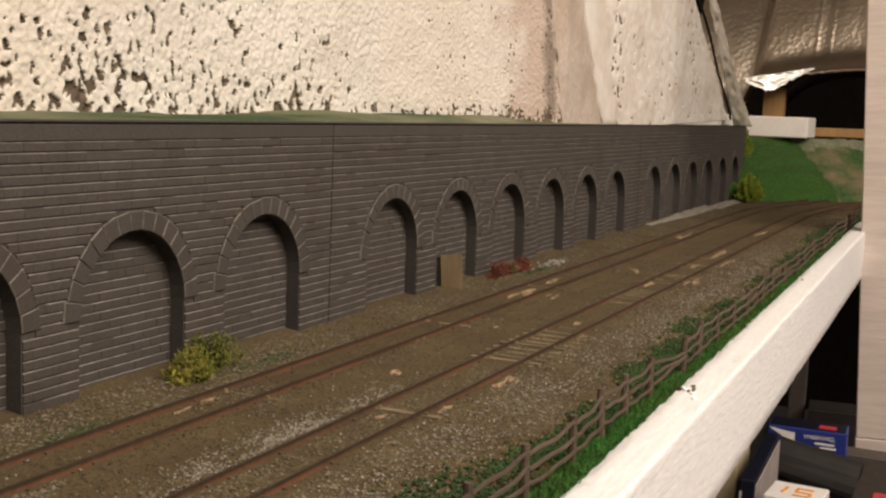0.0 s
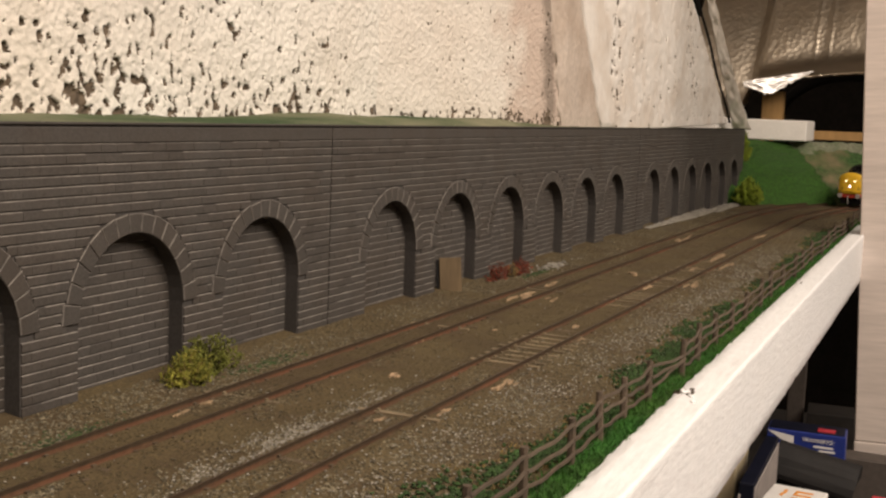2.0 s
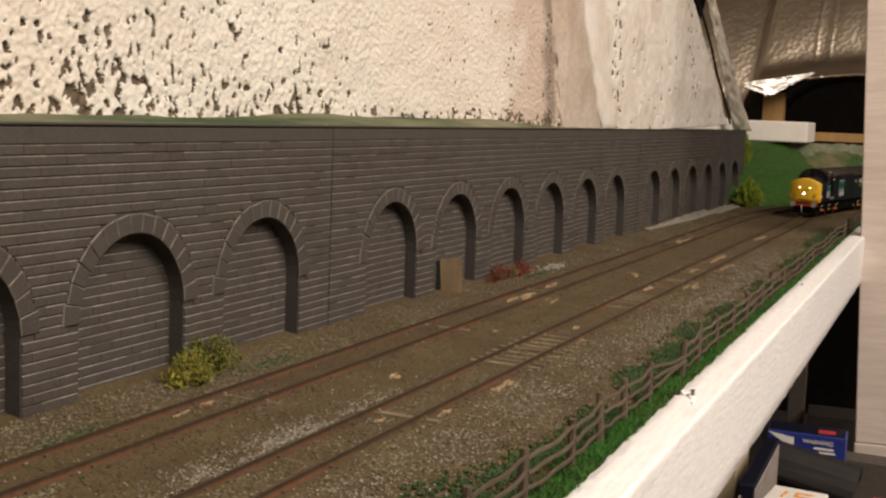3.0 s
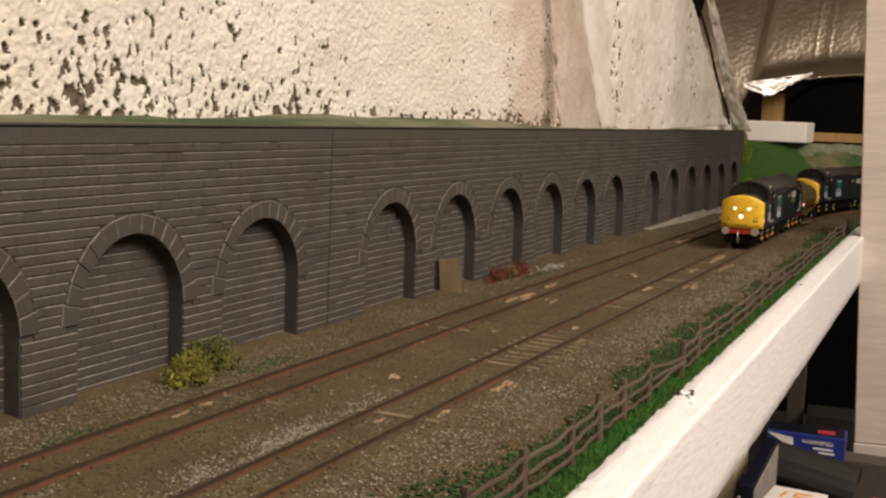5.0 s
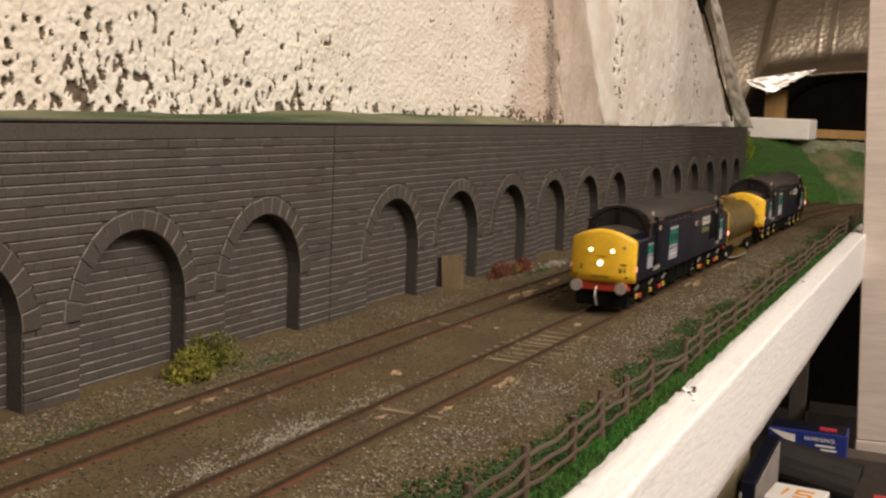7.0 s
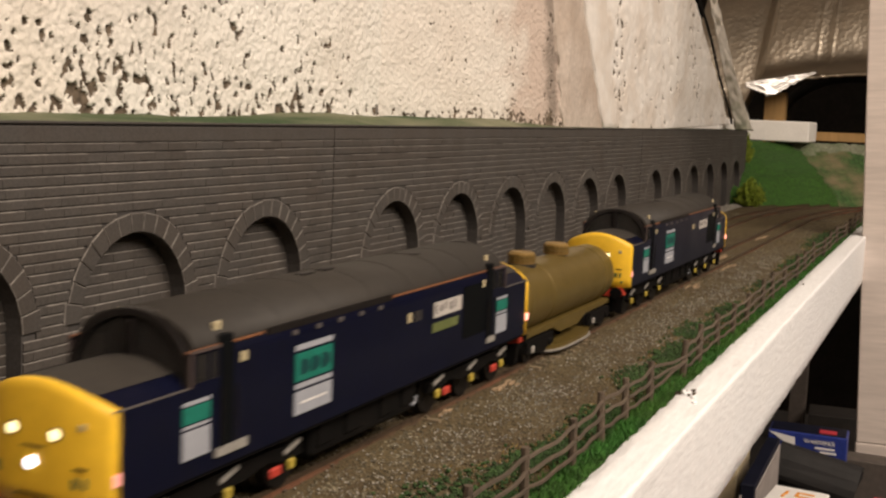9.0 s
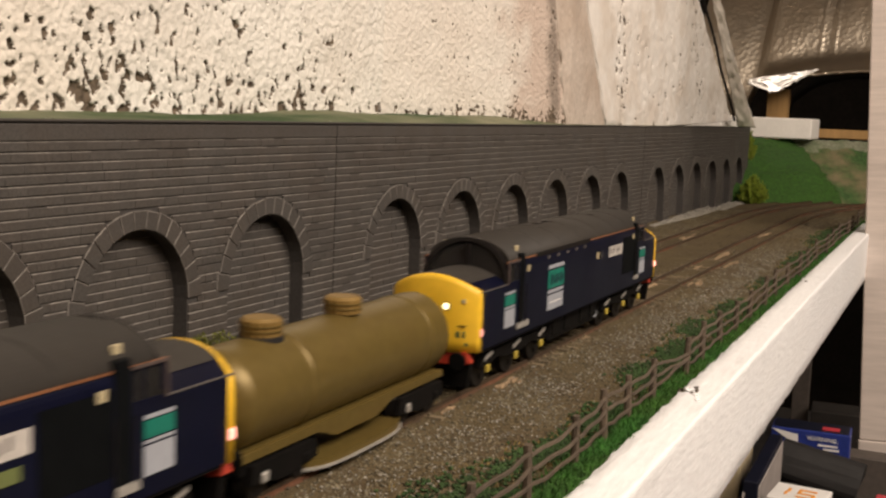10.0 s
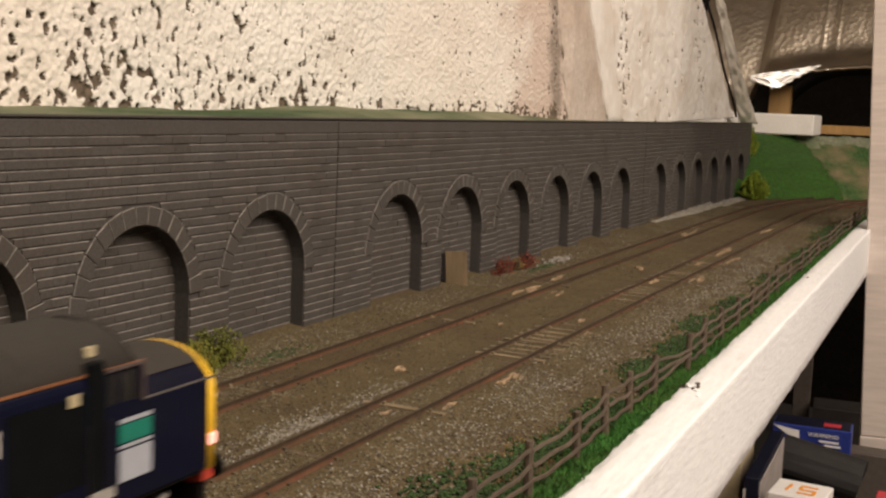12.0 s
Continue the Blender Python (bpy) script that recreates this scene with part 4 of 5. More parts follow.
def blades(name, spots, height, width, material, label, category):
    verts, faces = [], []
    for x, y, z in spots:
        a = rnd.uniform(0, math.pi)
        h = height * rnd.uniform(0.5, 1.25)
        dx, dy = math.cos(a) * width, math.sin(a) * width
        tx, ty = rnd.uniform(-0.5, 0.5) * h, rnd.uniform(-0.5, 0.5) * h
        n = len(verts)
        verts += [(x - dx, y - dy, z), (x + dx, y + dy, z), (x + tx + dx * 0.4, y + ty, z + h * 0.8), (x + tx * 1.3, y + ty * 1.3, z + h)]
        faces += [(n, n + 1, n + 2, n + 3)]
    return stuff_mesh(name, verts, faces, material, label, category)


PATCHES = ((0.275, -0.052, 0.040, 0.024), (0.330, -0.056, 0.030, 0.014), (0.455, -0.054, 0.040, 0.016), (0.570, -0.050, 0.045, 0.018), (0.375, -0.058, 0.030, 0.012), (0.500, -0.054, 0.045, 0.015), (0.640, -0.052, 0.050, 0.014), (0.76, -0.052, 0.05, 0.012), (0.90, -0.050, 0.08, 0.014), (1.12, -0.045, 0.14, 0.018))
grass, dark, straw = [], [], []
while len(grass) < 15000:
    x = 0.20 + 1.22 * rnd.random() ** 1.6
    lo = edge_y(x) - 0.0004
    y = rnd.uniform(lo, fence_y(x) + 0.0035)
    grass.append((x, y, ground_z(x, y) - 0.0003 + max(0, fence_y(x) - y) * 0.16))
while len(dark) < 10500:
    x = 0.20 + 1.20 * rnd.random() ** 1.4
    y = fence_y(x) + abs(rnd.gauss(0, 0.0140))
    near = max(1 - math.hypot((x - cx) / rx, (y - cy) / ry) for cx, cy, rx, ry in PATCHES)
    n = near + 0.5 * noise.noise((x * 60, y * 90, 3))
    if n < 0.16:
        continue
    (straw if n < 0.40 and rnd.random() < 0.70 else dark).append((x, y, ground_z(x, y)))
blades("grass", grass, 0.0034, 0.00030, M_grass, "bright green grass fibres behind the edge board", "grass")
blades("foam_scatter", dark[::2], 0.0018, 0.00040, M_dkgrass, "dark green foam scatter along the fence", "grass")
blades("straw_scatter", straw, 0.0013, 0.00040, M_straw, "straw-coloured dry grass by the fence", "grass")
stones("foam_clumps", [(x, y, z + 0.0008) for x, y, z in dark], 0.0008, M_dkgrass, "dark green foam clumps along the fence", "grass")
stones("turf_clumps", [(x, y, z + 0.0008) for x, y, z in grass[::2]], 0.0009, M_grass, "bright green turf clumps behind the edge board", "grass")
wallfoot = [(0.262 + rnd.gauss(0, 0.012), 0.0735 + rnd.gauss(0, 0.003), 0) for _ in range(260)] + [(0.385 + rnd.gauss(0, 0.014), 0.080 + rnd.gauss(0, 0.0025), 0) for _ in range(220)] + [(0.700 + rnd.gauss(0, 0.013), 0.0835 + rnd.gauss(0, 0.0018), 0) for _ in range(300)]
stones("weed_clumps", [(x, y, ground_z(x, y)) for x, y, z in wallfoot], 0.0007, M_weed, "small dull weeds at the wall's foot", "weeds")


def bush(name, at, rx, ry, h, n, material, label, stems, leaf=0.0010, lean=(0, 0)):
    """Forked stems with many small leaf clumps, thinner towards the outside."""
    thing = tagged(empty(name, pose(*at)), label, "bush")
    tips = []
    for _ in range(stems):
        a, r = rnd.uniform(0, 6.28), math.sqrt(rnd.random())
        tip = Vector((math.cos(a) * r * rx + lean[0], math.sin(a) * r * ry + lean[1], h * (1.05 - 0.75 * r * r) * rnd.uniform(0.65, 1.1)))
        tips.append((Vector((tip.x * 0.3, tip.y * 0.3, -0.001)), tip))
    bm = bmesh.new()
    for a, b in tips:
        mid = a.lerp(b, 0.5) + Vector((rnd.uniform(-1, 1), rnd.uniform(-1, 1), 0.5)) * 0.001
        rod(bm, a, mid, 0.00035, 5, 0.00028)
        rod(bm, mid, b, 0.00028, 5, 0.00012)
    part("twig_frame", bm, M_straw if "yellow" in label else M_fence, thing)
    verts, faces = [], []
    for i in range(n):
        a, b = tips[rnd.randrange(stems)]
        p = a.lerp(b, rnd.uniform(0.25, 1.02)) + Vector((rnd.gauss(0, 1), rnd.gauss(0, 1), rnd.gauss(0, 0.7))) * 0.0011
        s = leaf * rnd.uniform(0.5, 1.4)
        r = Euler((rnd.uniform(0, 6.28), rnd.uniform(0, 6.28), rnd.uniform(0, 6.28))).to_matrix()
        k = len(verts)
        verts += [tuple(p + r @ Vector(q) * s) for q in ((-0.35, 0, 0), (0, 0.15, 0.3), (1.2, 0, 0), (0, -0.15, -0.3), (0.2, 0.3, -0.1))]
        faces += [(k, k + 1, k + 4), (k + 1, k + 2, k + 4), (k + 2, k + 3, k + 4), (k + 3, k, k + 4), (k, k + 3, k + 2, k + 1)]
    stuff_mesh("foliage", verts, faces, material, "small leaf clumps", "", thing)
    return thing


bush("bush", (0.3375, 0.0845, ZG + 0.001), 0.0125, 0.0085, 0.0120, 1500, M_bush, "yellow-green ragged bush against the brick wall", 34)
bush("bush", (0.3535, 0.0870, ZG + 0.001), 0.0190, 0.0070, 0.0175, 2300, M_bush2, "taller olive bush against the brick wall", 22)
bush("bush", (0.652, 0.0912, ZG + 0.001), 0.0165, 0.0045, 0.0100, 900, M_red, "rust-red low bush at the wall's foot", 46)
bush("bush", (0.685, 0.0900, ZG + 0.001), 0.0210, 0.0045, 0.0105, 1000, M_red, "rust-red spreading bush at the wall's foot", 52)
bush("bush", (0.668, 0.0880, ZG + 0.001), 0.0050, 0.0025, 0.0100, 180, M_straw, "straw-coloured twiggy tuft among red bushes", 14)
bush("bush", (1.478, 0.0880, ZG), 0.030, 0.018, 0.0330, 5200, M_bush3, "yellow-green bush at the end of the wall", 90, 0.0024)
bush("bush", (1.560, 0.1110, 0.046), 0.015, 0.010, 0.0360, 1500, M_bush3, "yellow-green bush hanging beside the wall's end", 22, 0.0018)

# plank leaning against the wall
plank = tagged(empty("leaning_plank", pose(0.5905, 0.0945, ZG + 0.0004, -5, -3, -57)), "small bare ply sheet leaning against the wall", "plank")
part("sheet", box(bmesh.new(), (0, 0, 0.0101), (0.0124, 0.0011, 0.0204), bev=0.0002), M_ply, plank)
# added black strip: the shadow between sheet and wall
part("shadow_gap_strip", box(bmesh.new(), (-0.0068, 0.0013, 0.0097), (0.0024, 0.0012, 0.0192), bev=0.0002), M_black, plank, "black strip standing in for the shadow gap behind the sheet")

# ---- upright beside the board, and the boxes below ----
upr = empty("pale_upright")
for lo, hi, shift in ((-0.2610, -0.1980, 0.0008), (-0.1977, 0.529, 0.0)):
    part("board", box(bmesh.new(), (1.1595, -0.0987 + shift, (lo + hi) / 2), (0.019, 0.060, hi - lo), bev=0.001), M_post, upr)
tagged(upr, "pale beige upright post in two boards with fine cross grain", "post")
upr.matrix_world = Matrix.Translation((1.1595, -0.0987, 0.108)) @ Matrix.Rotation(radians(-2.9), 4, "X") @ Matrix.Translation((-1.1595, 0.0987, -0.108))

SHELF = -0.262
# shelf coloured near-black to keep the space under the layout in shade
slab("lower_shelf", (0.85, -0.08, SHELF - 0.009), (1.3, 0.34, 0.018), M_dark, "shelf below the layout, near-black as shade")


def carton(name, c, s, turn, material, label):
    ob = tagged(empty(name, pose(c[0], c[1], SHELF, 0, 0, turn)), label, "box")
    part("carton", box(bmesh.new(), (0, 0, s[2] / 2), s, bev=0.0008), material, ob)
    return ob


warn = carton("blue_box", (1.016, -0.0555), (0.03, 0.064, 0.103), 3, M_bluecard, "blue cardboard model box with white warning print")
part("top_flap", box(bmesh.new(), (0.0, 0, 0.1033), (0.028, 0.061, 0.0008)), M_navy, warn)
bm = bmesh.new()
prism(bm, [(0.0315, 0.1015), (0.010, 0.0985), (0.0095, 0.0905), (0.012, 0.0900)], -0.0156, -0.0150, axis="x")
part("white_corner", bm, M_whitecard, warn)
part("red_mark", box(bmesh.new(), (-0.006, -0.016, 0.1042), (0.010, 0.014, 0.0008)), M_redcard, warn)


def lettering(text, size, material, parent, m):
    cu = bpy.data.curves.new("lettering", "FONT")
    cu.body, cu.size, cu.extrude, cu.align_x = text, size, 0.0002, "CENTER"
    tmp = new("lettering", cu)
    me = bpy.data.meshes.new_from_object(tmp.evaluated_get(bpy.context.evaluated_depsgraph_get()))
    bpy.data.objects.remove(tmp)
    me.materials.append(material)
    ob = new("lettering", me)
    ob.parent, ob.matrix_local = parent, m
    return ob


FACE_W = Matrix(((0, 0, -1, 0), (-1, 0, 0, 0), (0, 1, 0, 0), (0, 0, 0, 1)))
lettering("WARNING:", 0.0050, M_whitecard, warn, Matrix.Translation((-0.0156, -0.010, 0.0952)) @ FACE_W)
for k, w in enumerate((0.022, 0.018)):
    part("print_bar", box(bmesh.new(), (-0.0153, -0.0145 - k * 0.003, 0.0918 - k * 0.0032), (0.0008, w * 0.72, 0.0015)), M_whitecard, warn)
blackbox = carton("slim_case", (0.8190, -0.0472), (0.128, 0.0096, 0.127), 1.6, M_navy, "slim dark navy model case with a pale clear side")
part("clear_side", box(bmesh.new(), (0.0, -0.0051, 0.066), (0.122, 0.0008, 0.114)), M_clear, blackbox, "pale clear plastic side")
part("pale_edge", box(bmesh.new(), (-0.0643, 0.0040, 0.104), (0.0008, 0.0016, 0.030)), M_clear, blackbox)
card = carton("white_box", (0.757, -0.0800), (0.034, 0.035, 0.1240), -4, M_whitecard, "white cardboard box with orange marks")
part("dark_front", box(bmesh.new(), (-0.0173, 0, 0.058), (0.0008, 0.0345, 0.114)), M_navy, card)
for dx, dy, sx, sy in ((0.0065, -0.004, 0.0024, 0.0130), (0.0020, 0.0015, 0.0045, 0.0026), (-0.0010, -0.004, 0.0024, 0.0130), (-0.0045, -0.0095, 0.0045, 0.0026), (-0.0085, -0.004, 0.0024, 0.0130), (0.003, 0.0095, 0.0070, 0.0024), (-0.004, 0.0105, 0.0060, 0.0022)):
    part("orange_mark", box(bmesh.new(), (dx, dy * 0.85 - 0.001, 0.1242), (sx, sy * 0.85, 0.0006), bev=0.0002), M_orange, card)
bm = bmesh.new()
rod(bm, (0, 0.0298, 0.0068), (0, -0.0298, -0.0068), 0.0185, 20)
for v in bm.verts:
    v.co += Vector((noise.noise(v.co * 60), noise.noise(v.co * 60 + Vector((9, 0, 0))), noise.noise(v.co * 60 + Vector((0, 9, 0))))) * 0.004
roll = tagged(part("black_roll", bm, M_black), "rolled black cloth lying among the boxes", "roll")
roll.matrix_world = pose(0.915, -0.0751, -0.1701)
roll_rest = carton("low_box", (0.915, -0.0751), (0.036, 0.050, 0.0779), 0, M_navy, "low dark box under the black roll")
carton("grey_box", (1.120, -0.085), (0.030, 0.070, 0.058), 0, M_greycard, "dull grey-brown cardboard box behind the blue box")
carton("dark_carton", (1.320, -0.045), (0.050, 0.050, 0.050), 6, M_dark, "near-black carton at the back of the shelf")
carton("narrow_box", (1.345, -0.004), (0.010, 0.018, 0.120), 0, M_greycard, "narrow grey box standing on the shelf")
carton("cream_box", (0.850, -0.0050), (0.050, 0.050, 0.120), 0, M_cream, "cream cardboard box under the edge board")
carton("red_box", (0.765, -0.1540), (0.05, 0.060, 0.122), 0, M_redcard, "red cardboard box beside the post's foot")
# ---- the train ----
wheels = []
LEN, HW, SH, CT, CROWN, FLOOR_Z = 229.5, 16.8, 36.6, 44.4, 52.3, 16.3


def nose_top(y):
    return SH + 5.6 * (1 - (y / HW) ** 2)


def nose_x(y):
    t = abs(y) / HW
    return -6.2 + 4.2 * t ** 2.8


YS = [-HW + 2 * HW * i / 28 for i in range(29)]


def flip(m_on):
    """Turns a part of the front end into the same part of the rear end."""
    return Matrix.Translation((LEN, 0, 0)) @ Matrix.Rotation(math.pi, 4, "Z") if m_on else Matrix()


def put(bm, end):
    bm.transform(flip(end))
    return bm


def nose_shell():
    """Blue nose: two sides and the rounded top, down to the floor line."""
    bm = bmesh.new()
    a = [bm.verts.new((nose_x(y) + 1.2, y, nose_top(y) - 0.05)) for y in YS]
    b = [bm.verts.new((24, y, nose_top(y) - 0.05)) for y in YS]
    c = [bm.verts.new((nose_x(y) + 1.2, y, FLOOR_Z)) for y in YS]
    d = [bm.verts.new((24, y, FLOOR_Z)) for y in YS]
    for i in range(28):
        bm.faces.new((a[i], b[i], b[i + 1], a[i + 1]))
        bm.faces.new((c[i], c[i + 1], d[i + 1], d[i]))
        bm.faces.new((a[i], a[i + 1], c[i + 1], c[i]))
        bm.faces.new((b[i + 1], b[i], d[i], d[i + 1]))
    bm.faces.new((a[0], c[0], d[0], b[0]))
    bm.faces.new((a[-1], b[-1], d[-1], c[-1]))
    return bm


def nose_face():
    """Yellow front: bowed in plan, arched on top, wrapping a little over the edge."""
    bm = bmesh.new()
    rows = []
    for y in YS:
        x, t = nose_x(y), nose_top(y)
        zs = [FLOOR_Z - 0.6, 20, 26, 32, t - 2.0, t - 0.6, t + 0.12]
        xs = [x, x - 0.15, x - 0.2, x - 0.1, x + 0.15, x + 0.5, x + 1.2]
        rows.append([bm.verts.new((xx, y * (1.004 if k < 6 else 1.0), zz)) for k, (xx, zz) in enumerate(zip(xs, zs))] +
                    [bm.verts.new((x + 2.6, y, t + 0.12)), bm.verts.new((x + 2.6, y, FLOOR_Z - 0.6))])
    n = len(rows[0])
    for r, s in zip(rows, rows[1:]):
        for k in range(n):
            bm.faces.new((r[k], r[(k + 1) % n], s[(k + 1) % n], s[k]))
    bm.faces.new(rows[0])
    bm.faces.new(rows[-1][::-1])
    return bm


def arch_ring(outer, inner, x0, x1, zlow):
    """The dark arch round a windscreen: an annular prism above the nose."""
    bm = bmesh.new()
    rows = []
    for i in range(25):
        a = math.pi * i / 24
        ring = []
        for r, x in ((outer, x0), (outer, x1 + 1.2), (inner, x1 + 1.2), (inner, x0)):
            y = math.cos(a) * HW * r
            z = zlow + math.sin(a) * (CROWN - zlow) * (r if r < 1 else 1.0) + (0.25 if r >= 1 else 0)
            ring.append(bm.verts.new((x + (z - zlow) * 0.16, y, z)))
        rows.append(ring)
    for r, s in zip(rows, rows[1:]):
        for k in range(4):
            bm.faces.new((r[k], r[(k + 1) % 4], s[(k + 1) % 4], s[k]))
    bm.faces.new(rows[0])
    bm.faces.new(rows[-1][::-1])
    return bm


def half_pane(side, x, zlow, r):
    bm = bmesh.new()
    pts = []
    for i in range(13):
        a = math.pi / 2 * i / 12
        pts.append((side * math.cos(a) * HW * r, zlow + math.sin(a) * (CROWN - zlow) * r))
    pts.append((0.6 * side, zlow))
    pts[12] = (0.6 * side, pts[12][1])
    f = [bm.verts.new((x + (z - zlow) * 0.16, y, z)) for y, z in pts]
    b = [bm.verts.new((x + 0.7 + (z - zlow) * 0.16, y, z)) for y, z in pts]
    bm.faces.new(f)
    bm.faces.new(b[::-1])
    for k in range(len(pts)):
        bm.faces.new((f[k], b[k], b[(k + 1) % len(pts)], f[(k + 1) % len(pts)]))
    return bm


def side_plate(x0, x1, z0, z1, side, proud=0.12, y=HW):
    return box(bmesh.new(), ((x0 + x1) / 2, side * (y + proud / 2), (z0 + z1) / 2), (x1 - x0, proud + 0.3, z1 - z0))


def side_frame_bm(side):
    """The posts and rails round a cab's side window."""
    bm = bmesh.new()
    for x, z, w, h in ((23.6, 40.4, 1.4, 8.4), (34.0, 40.4, 1.6, 8.4), (28.7, 44.2, 11.8, 1.0), (28.7, 36.9, 11.8, 0.8), (29.8, 40.4, 0.7, 7.0)):
        box(bm, (x, side * (HW - 0.55), z), (w, 1.1, h))
    return bm


def locomotive(label, red_springs, nameplate):
    loco = tagged(empty("diesel_locomotive"), label, "locomotive", "locomotives of the train")
    # main shell
    outline = [(-HW, FLOOR_Z), (-HW, 41.4), (-HW + 0.15, 42.6), (-HW + 0.5, 43.6), (-HW + 1.0, CT)]
    outline += [(-y, z) for y, z in outline[::-1]]
    body = mpart("body", prism(bmesh.new(), outline, 33.8, LEN - 33.8, axis="x"), M_blue, loco, "dark blue painted bodyshell")
    mpart("lower_skirt", prism(bmesh.new(), [(-HW + 0.5, FLOOR_Z - 1.0), (-HW + 0.5, FLOOR_Z), (HW - 0.5, FLOOR_Z), (HW - 0.5, FLOOR_Z - 1.0)], 2, LEN - 2, axis="x"), M_bogie, body)
    rp = [((HW - 0.75) * math.cos(math.pi * i / 28), CT + (CROWN - CT) * math.sin(math.pi * i / 28)) for i in range(29)]
    roof = mpart("roof", prism(bmesh.new(), rp + [(u * 0.95, CT + (v - CT) * 0.88 - 0.4) for u, v in rp[::-1]], 24.6, LEN - 25.5, axis="x"), M_roof, loco, "dusty dark grey curved roof", smooth=False)
    for p in roof.data.polygons:
        p.use_smooth = len(p.vertices) == 4
    # roof details
    bm = bmesh.new()
    rod(bm, (0, 0, CROWN - 0.8), (0, 0, CROWN + 0.08), 4.2, 24)
    bm.transform(Matrix.Translation((LEN * 0.70, 0, 0)))
    mpart("fan_grille", bm, M_surround, roof)
    for x in (LEN * 0.42, LEN * 0.47):
        mpart("exhaust", box(bmesh.new(), (x, 0, CROWN), (6, 3, 0.8), bev=0.2), M_surround, roof)
    for x in (60, 84, 108, 132, 156, 176):
        bm = bmesh.new()
        rr = [(u * 1.006, CT + (v - CT) * 1.012) for u, v in rp[2:-2]]
        inner = [(u * 0.99, CT + (v - CT) * 0.98) for u, v in rp[2:-2]][::-1]
        mpart("roof_seam", prism(bm, rr + inner, x, x + 0.35, axis="x"), M_roof, roof)
    for end in (0, 1):
        nose = mpart("nose", put(nose_shell(), end), M_blue, loco)
        bm = bmesh.new()
        cols = [y for y in YS if abs(y) < 12.5]
        a = [bm.verts.new((nose_x(y) + 2.4, y, nose_top(y) + 0.16)) for y in cols]
        b = [bm.verts.new((22.5, y, nose_top(y) + 0.16)) for y in cols]
        c = [bm.verts.new((22.5, y, nose_top(y) - 0.6)) for y in cols]
        d = [bm.verts.new((nose_x(y) + 2.4, y, nose_top(y) - 0.6)) for y in cols]
        for i in range(len(cols) - 1):
            for p, q in ((a, b), (b, c), (c, d), (d, a)):
                bm.faces.new((p[i], q[i], q[i + 1], p[i + 1]))
        mpart("nose_top_panel", put(bm, end), M_roof, nose, "dull dark grey nose top")
        for side in (-1, 1):
            mpart("edge_line", put(box(bmesh.new(), (10.2, side * (HW - 0.1), SH + 0.10), (23.6, 0.5, 0.35)), end), M_grey, nose)
        face = mpart("nose_face", put(nose_face(), end), M_yellow, loco, "bright yellow warning panel", smooth=True)
        for y in (-5.6, 5.6):
            bm = bmesh.new()
            rod(bm, (nose_x(y) + 0.3, y, 31.6), (nose_x(y) - 0.5, y, 31.6), 1.15, 16)
            mpart("marker_lamp", put(bm, end), M_off if end else M_lamp, face, "unlit marker lamp" if end else "lit warm marker lamp")
            bm = bmesh.new()
            rod(bm, (nose_x(y) + 0.3, y, 31.6), (nose_x(y) - 0.32, y, 31.6), 1.55, 16)
            mpart("lamp_rim", put(bm, end), M_grey, face)
        bm = bmesh.new()
        rod(bm, (nose_x(0) + 0.3, 0.4, 25.2), (nose_x(0) - 0.7, 0.4, 25.2), 1.3, 16)
        mpart("headlamp", put(bm, end), M_off if end else M_lampw, face, "unlit headlamp" if end else "lit white headlamp")
        for y, z, w, h in ((-10.5, 25.0, 4.5, 0.5), (-10.0, 22.0, 1.6, 2.2), (-12.0, 22.0, 1.0, 2.2), (10.5, 22.5, 1.0, 2.6), (0, 28.6, 6, 0.3), (-11.5, 33.6, 1.6, 1.4), (-12.8, 18.6, 1.4, 1.0), (12.8, 18.6, 1.4, 1.0), (0, 18.4, 9, 0.4)):
            mpart("nose_fitting", put(box(bmesh.new(), (nose_x(y) - 0.20, y, z), (0.5, w, h), bev=0.1), end), M_tag if (y, z) == (-11.5, 33.6) else M_olive if h > 0.5 else M_surround, face)
        for side in (-1, 1):
            bm = bmesh.new()
            box(bm, (-1.1, side * (HW + 0.2), 22.6), (2.0, 0.9, 2.7), bev=0.3)
            mpart("tail_lamp", put(bm, end), M_tail_on if end else M_tail, face, "pinkish-red tail lamp")
        # windscreen
        mpart("cab_lower", put(prism(bmesh.new(), [(-HW, FLOOR_Z), (-HW, 36.6), (HW, 36.6), (HW, FLOOR_Z)], 23.4, 33.9, axis="x"), end), M_blue, loco)
        mpart("bulkhead", put(prism(bmesh.new(), [(u * 0.96, CT - 0.2 + (v - CT) * 0.9) for u, v in rp], 33.4, 34.2, axis="x"), end), M_surround, loco)
        mpart("driver_desk", put(box(bmesh.new(), (25.6, 0, 37.6), (3.4, 27, 2.4), bev=0.5), end), M_surround, loco)
        surround = mpart("windscreen_surround", put(arch_ring(1.004, 0.915, 21.4, 23.6, SH + 0.4), end), M_surround, loco, "dark arched windscreen surround", smooth=False)
        for side in (-1, 1):
            mpart("windscreen_pane", put(half_pane(side, 22.3, SH + 0.4, 0.915), end), M_pane, surround)
        mpart("centre_pillar", put(box(bmesh.new(), (23.0, 0, 45.6), (1.2, 2.0, 9.0), Matrix.Identity(4)), end), M_surround, surround)
        for side in (-1, 1):
            frame_part = mpart("cab_side", put(side_frame_bm(side), end), M_blue, loco, "dark blue cab side with a dark window")
            mpart("corner_strip", put(box(bmesh.new(), (22.6, side * (HW + 0.1), 40.4), (0.8, 0.5, 7.6)), end), M_rim, frame_part, "pale worn cab corner strip")
